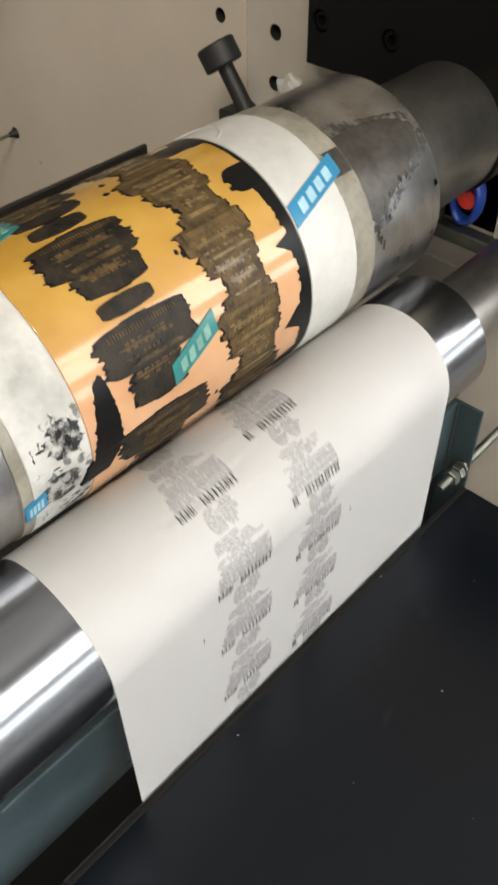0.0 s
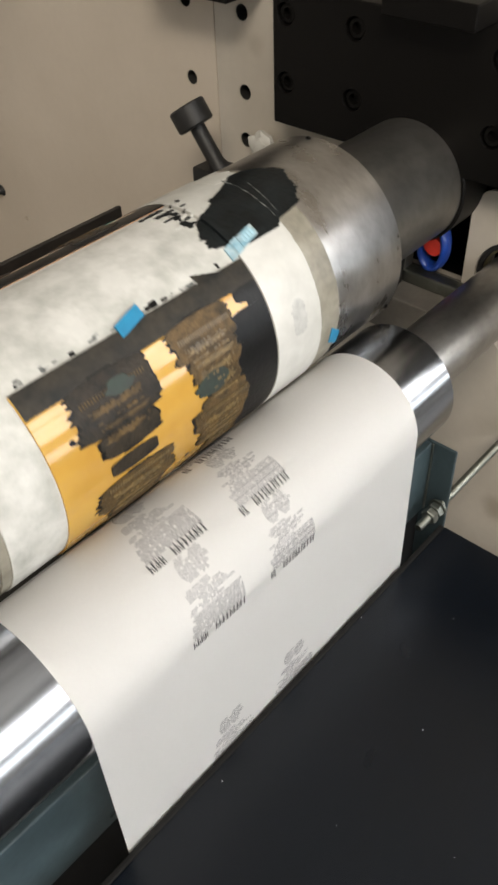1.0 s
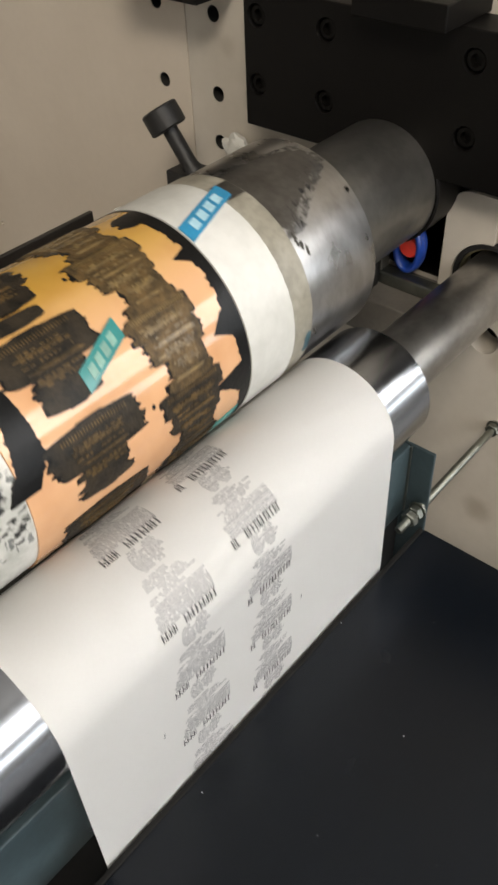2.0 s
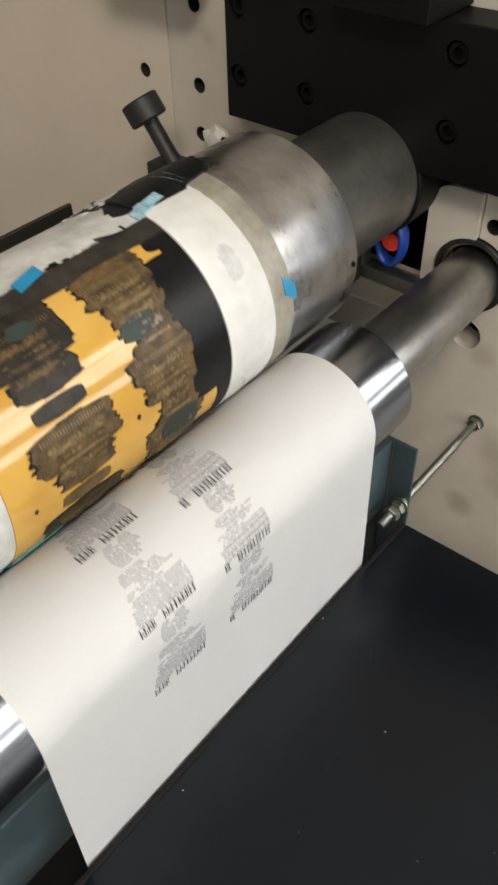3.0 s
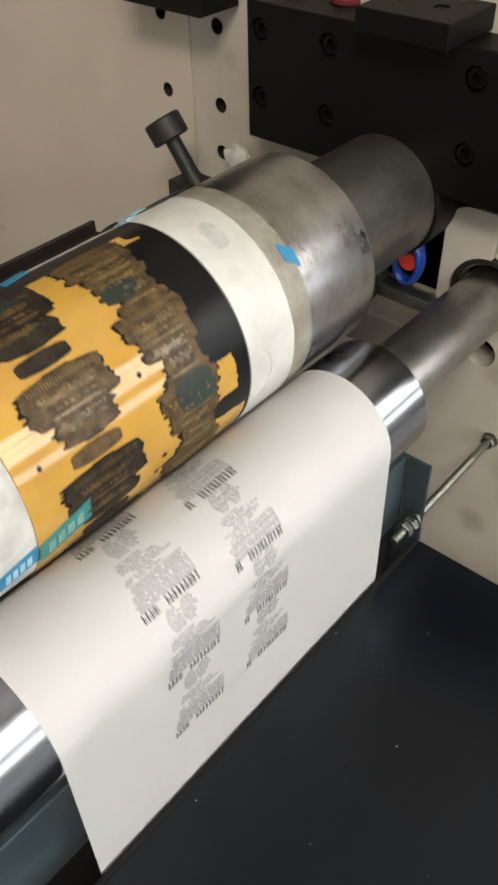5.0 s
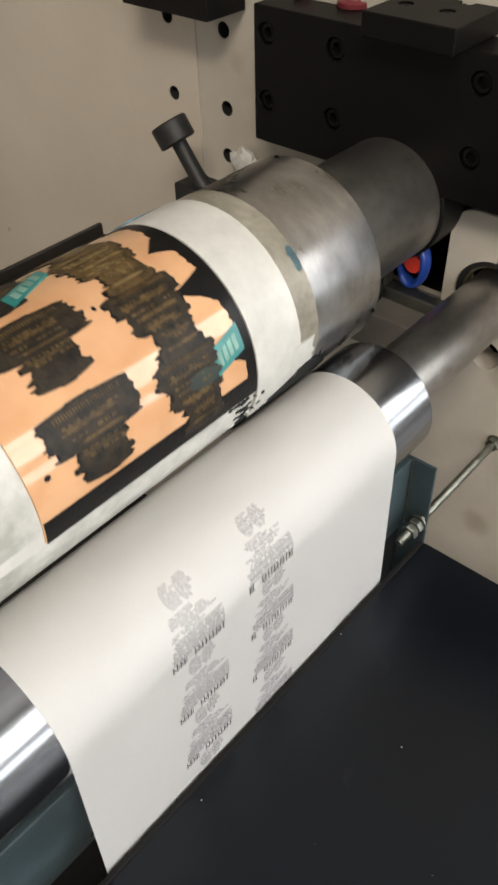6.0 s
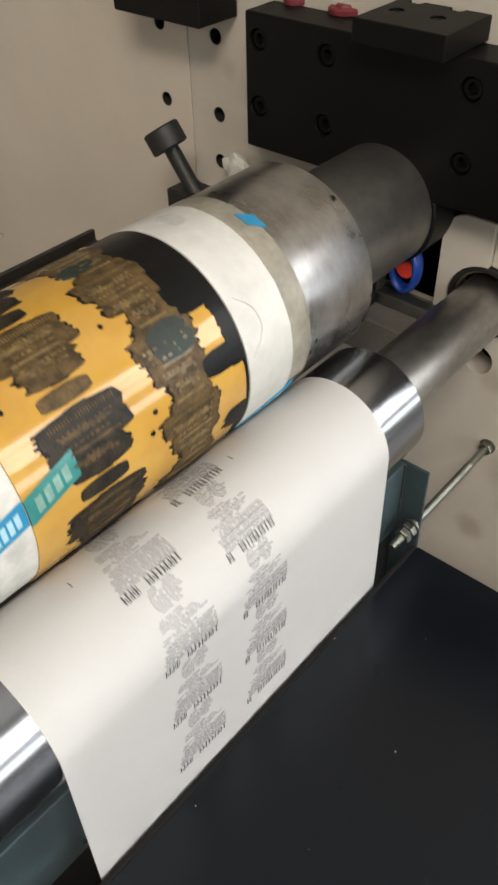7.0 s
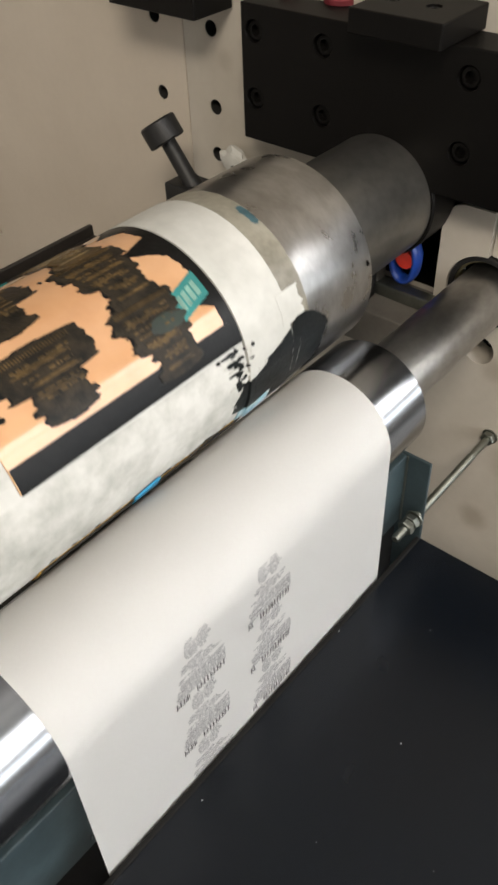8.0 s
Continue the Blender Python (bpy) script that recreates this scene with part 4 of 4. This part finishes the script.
def printed_rows():
    meshes = {(k, c): strip_mesh("printed_line", row_glyphs(k, c), m) for k, o, m in ROWS_OF_LABEL for c in (0, 1)}
    said = {"heading": "bold black heading row of label print", "dense": "dense grey rows of small label print", "thin": "thin row of small label print", "crest": "grey ornamental row of label print"}
    lead = 0.0481 - SPEED * 6.3
    for rep in range(2):
        for c, count, first in ((0, 7, -0.0035), (1, 8, -0.0020)):
            for k in range(count):
                for kind, off, m in ROWS_OF_LABEL:
                    ob = new("printed_line", meshes[kind, c])
                    tagged(ob, said[kind.split("_")[0]] + (" in the narrow column" if c else " in the wide column"), "print", "printed lines")
                    STRIPS.append((ob, lead + first - rep * LOOP / 2 - k * LABEL_PITCH[c] - off * (0.88 if c else 1.0)))
        for x in (-0.4581, -0.3269):
            ob = new("register_tick", strip_mesh("register_tick", [(x - 0.0003, x + 0.0003, -0.0022, 0.0022), (x - 0.0010, x - 0.0003, -0.0022, -0.0016)], INK))
            tagged(ob, "small black register tick printed on the paper", "print", "register ticks")
            STRIPS.append((ob, lead - rep * LOOP / 2 - 0.1955))


printed_rows()


# ---- table, cross bar and tie rod ----
def feed_table():
    base = new("guard_table")
    part("top", box(-0.85, -0.1655, -0.94, -0.2918, TABLE - 0.003, TABLE, 0.0008), TABLE_PAINT, base)
    part("rear_lip", box(-0.85, -0.1655, -0.2915, -0.2890, TABLE - 0.025, TABLE - 0.0032, 0.0005), TABLE_PAINT, base)
    part("edge_strip", box(-0.85, -0.1660, -0.2917, -0.2874, TABLE - 0.003, TABLE + 0.0004, 0.0008), RUBBER_AND_SHADE, base, "matt black edge strip")
    part("end_lip", box(-0.1685, -0.1655, -0.94, -0.2925, TABLE - 0.025, TABLE - 0.0032, 0.0005), TABLE_PAINT, base)
    part("leg", box(-0.80, -0.77, -0.92, -0.89, 0.45, TABLE - 0.0033), TABLE_PAINT, base)
    part("leg", box(-0.24, -0.21, -0.92, -0.89, 0.45, TABLE - 0.0033), TABLE_PAINT, base)
    tagged(base, "charcoal painted sheet metal guard table with paper dust", "table")
    rnd = random.Random(5)
    spots = [(-0.334, -0.375), (-0.286, -0.289), (-0.449, -0.296)] + [(-0.62 + 0.42 * rnd.random(), -0.32 - 0.2 * rnd.random()) for k in range(10)]
    for k, (x, y) in enumerate(spots):
        w = 0.0008 if k < 3 else 0.0004
        d = part("dust_speck", box(x, x + w, y - 0.004, y - 0.004 + w, TABLE + 0.00005, TABLE + w * 0.6, 0.0002), SPECK)
        tagged(d, "tiny white speck of paper dust", "dust", "dust specks")


feed_table()


def cross_bar():
    base = new("cross_bar")
    part("bar", box(-0.80, -0.1335, -0.2530, -0.214, 0.870, 0.9506, 0.0012), SLATE, base)
    # the highlight on the corner line, built as a thin bright strip
    part("weld_seam", box(-0.1352, -0.1333, -0.2550, -0.2529, 0.872, 0.9500, 0.0006), ZINC, base, "bright strip for the highlight along the bar's corner")
    # added black plate, painted as the shade below the bar
    part("skirt", box(-0.80, -0.1335, -0.2495, -0.216, 0.800, 0.8698, 0.0010), RUBBER_AND_SHADE, base, "black plate for the shade under the bar")
    part("end_plate", box(-0.1332, -0.1300, -0.2758, -0.214, 0.76, 0.9512, 0.0012), SLATE, base, "slate blue end plate")
    tagged(base, "slate blue painted steel cross bar with end plate", "cross bar")
    rod = new("tie_rod")
    m = on(0, -0.2705, 0.8877)
    part("rod", lathe([(-0.171, 0), (-0.171, 0.0030), (-0.170, 0.0036), (-0.0005, 0.0036), (-0.0005, 0)], 20, m), ZINC, rod, smooth=40)
    bm = bmesh.new()
    for k in range(106):
        x = -0.1695 + k * 0.00125
        lathe([(x, 0.0035), (x + 0.0003, 0.0040), (x + 0.0006, 0.0040), (x + 0.0009, 0.0035)], 12, m, bm)
    part("thread", bm, ZINC, rod, smooth=60)
    part("nut", hexagon(-0.1475, -0.1410, 0.0075, m), ZINC, rod, "zinc plated hexagon nut")
    part("nut", hexagon(-0.1560, -0.1490, 0.0075, m @ pose(0, 0, 0, 17, 0, 0)), ZINC, rod, "zinc plated hexagon nut")
    part("washer", lathe([(-0.1405, 0.004), (-0.1405, 0.0085), (-0.1390, 0.0085), (-0.1390, 0.004)], 32, m), ZINC, rod, smooth=40)
    part("nut", hexagon(-0.0075, -0.0015, 0.0072, m), ZINC, rod, "zinc plated hexagon nut")
    part("washer", lathe([(-0.0014, 0.004), (-0.0014, 0.0082), (-0.0004, 0.0082), (-0.0004, 0.004)], 32, m), ZINC, rod, smooth=40)
    tagged(rod, "zinc plated threaded tie rod with nuts", "threaded rod")


cross_bar()


# ---- inside the frame opening ----
def hose_coupling():
    base = new("hose_coupling")
    c = (-0.022, -0.1690, 1.0590)
    bm = bmesh.new()
    n = 40
    ring = []
    for k in range(n):
        a = 2 * math.pi * k / n
        p = Vector((c[0], c[1] + 0.0118 * math.cos(a), c[2] + 0.021 * math.sin(a)))
        d = Vector((0, math.cos(a), math.sin(a)))
        ring.append([bm.verts.new(p + d * 0.0036 * math.cos(b) + Vector((0.0075 * math.sin(b), 0, 0))) for b in [2 * math.pi * j / 12 for j in range(12)]])
    for k in range(n):
        p, q = ring[k], ring[(k + 1) % n]
        for j in range(12):
            bm.faces.new((p[j], p[(j + 1) % 12], q[(j + 1) % 12], q[j]))
    part("collar", bm, BLUE_HOSE, base, "blue plastic release collar", smooth=60)
    part("core", lathe([(-0.014, 0), (-0.014, 0.0085), (-0.012, 0.0100), (-0.004, 0.0100), (-0.004, 0)], 32, on(-0.013, c[1] - 0.001, c[2] + 0.001)), RED, base, "red core", smooth=40)
    tagged(base, "blue and red pneumatic hose coupling", "hose coupling")
    rail = new("guide_rail")
    part("rail", box(-0.036, -0.022, -0.21, -0.085, 1.022, 1.034, 0.0015), ZINC, rail)
    part("rail_foot", box(-0.064, -0.0005, -0.21, -0.060, 0.985, 1.0215, 0.0015), RAIL_GREY, rail)
    part("stop", box(-0.056, -0.038, -0.150, -0.135, 1.0217, 1.048, 0.0015), DARK_IRON, rail)
    part("stay", box(-0.0360, -0.022, -0.150, -0.135, 1.0343, 1.048, 0.001), NECK_STEEL, rail)
    tagged(rail, "bright steel guide rail in the frame opening", "guide rail")


hose_coupling()


def wall_stud():
    base = new("wall_stud")
    m = on(0, 0.568, 0.888)
    part("stem", lathe([(-0.30, 0), (-0.30, 0.0022), (-0.012, 0.0026), (-0.012, 0)], 20, m), ZINC, base, smooth=40)
    part("foot", lathe([(-0.012, 0), (-0.012, 0.0030), (-0.004, 0.0055), (-0.0004, 0.0085), (-0.0004, 0)], 24, m), DARK_IRON, base, "flared foot", smooth=40)
    tagged(base, "thin steel rod on a flared foot on the cream frame plate", "stud")
    knob = new("wall_boss")
    m = on(0, 0.590, 1.043)
    part("flange", lathe([(-0.006, 0), (-0.006, 0.0335), (-0.004, 0.0355), (-0.0004, 0.0355), (-0.0004, 0)], 48, m), ZINC, knob, "worn bright steel flange", smooth=35)
    part("boss", lathe([(-0.022, 0), (-0.022, 0.022), (-0.019, 0.0265), (-0.0061, 0.0275), (-0.0061, 0)], 48, m), DARK_IRON, knob, smooth=35)
    tagged(knob, "dark round steel boss on the cream frame plate", "boss")
    blot = part("wiping_rag", box(-0.012, -0.0005, 0.588, 0.632, 0.962, 0.990, 0.0055), WHITE_TAPE)
    tagged(blot, "crumpled scrap of white paper under the boss", "paper scrap")


wall_stud()


# ---- what moves ----
def motions():
    rows = []
    for k in range(41):
        t = 8.0 * k / 40
        rows.append((t, on(0, PY_, PZ_) @ Matrix.Rotation(-radians(TURN * t), 4, "X")))
    walk(CYLINDER, rows)
    rows = []
    for k in range(81):
        t = 8.0 * k / 80
        rows.append((t, on(0, RY_, RZ_) @ Matrix.Rotation(SPEED / R_WEB * t, 4, "X")))
    walk(ROLLER, rows)
    for ob, s0 in STRIPS:
        rows = []
        for k in range(121):
            t = k / 15
            p, w, n = web_point(s0 + SPEED * t, 0.00025)
            m = Matrix.Identity(4)
            m.col[0][:3], m.col[1][:3], m.col[2][:3] = (1, 0, 0), -w, n
            m.translation = p
            rows.append((t, m))
        walk(ob, rows)


motions()
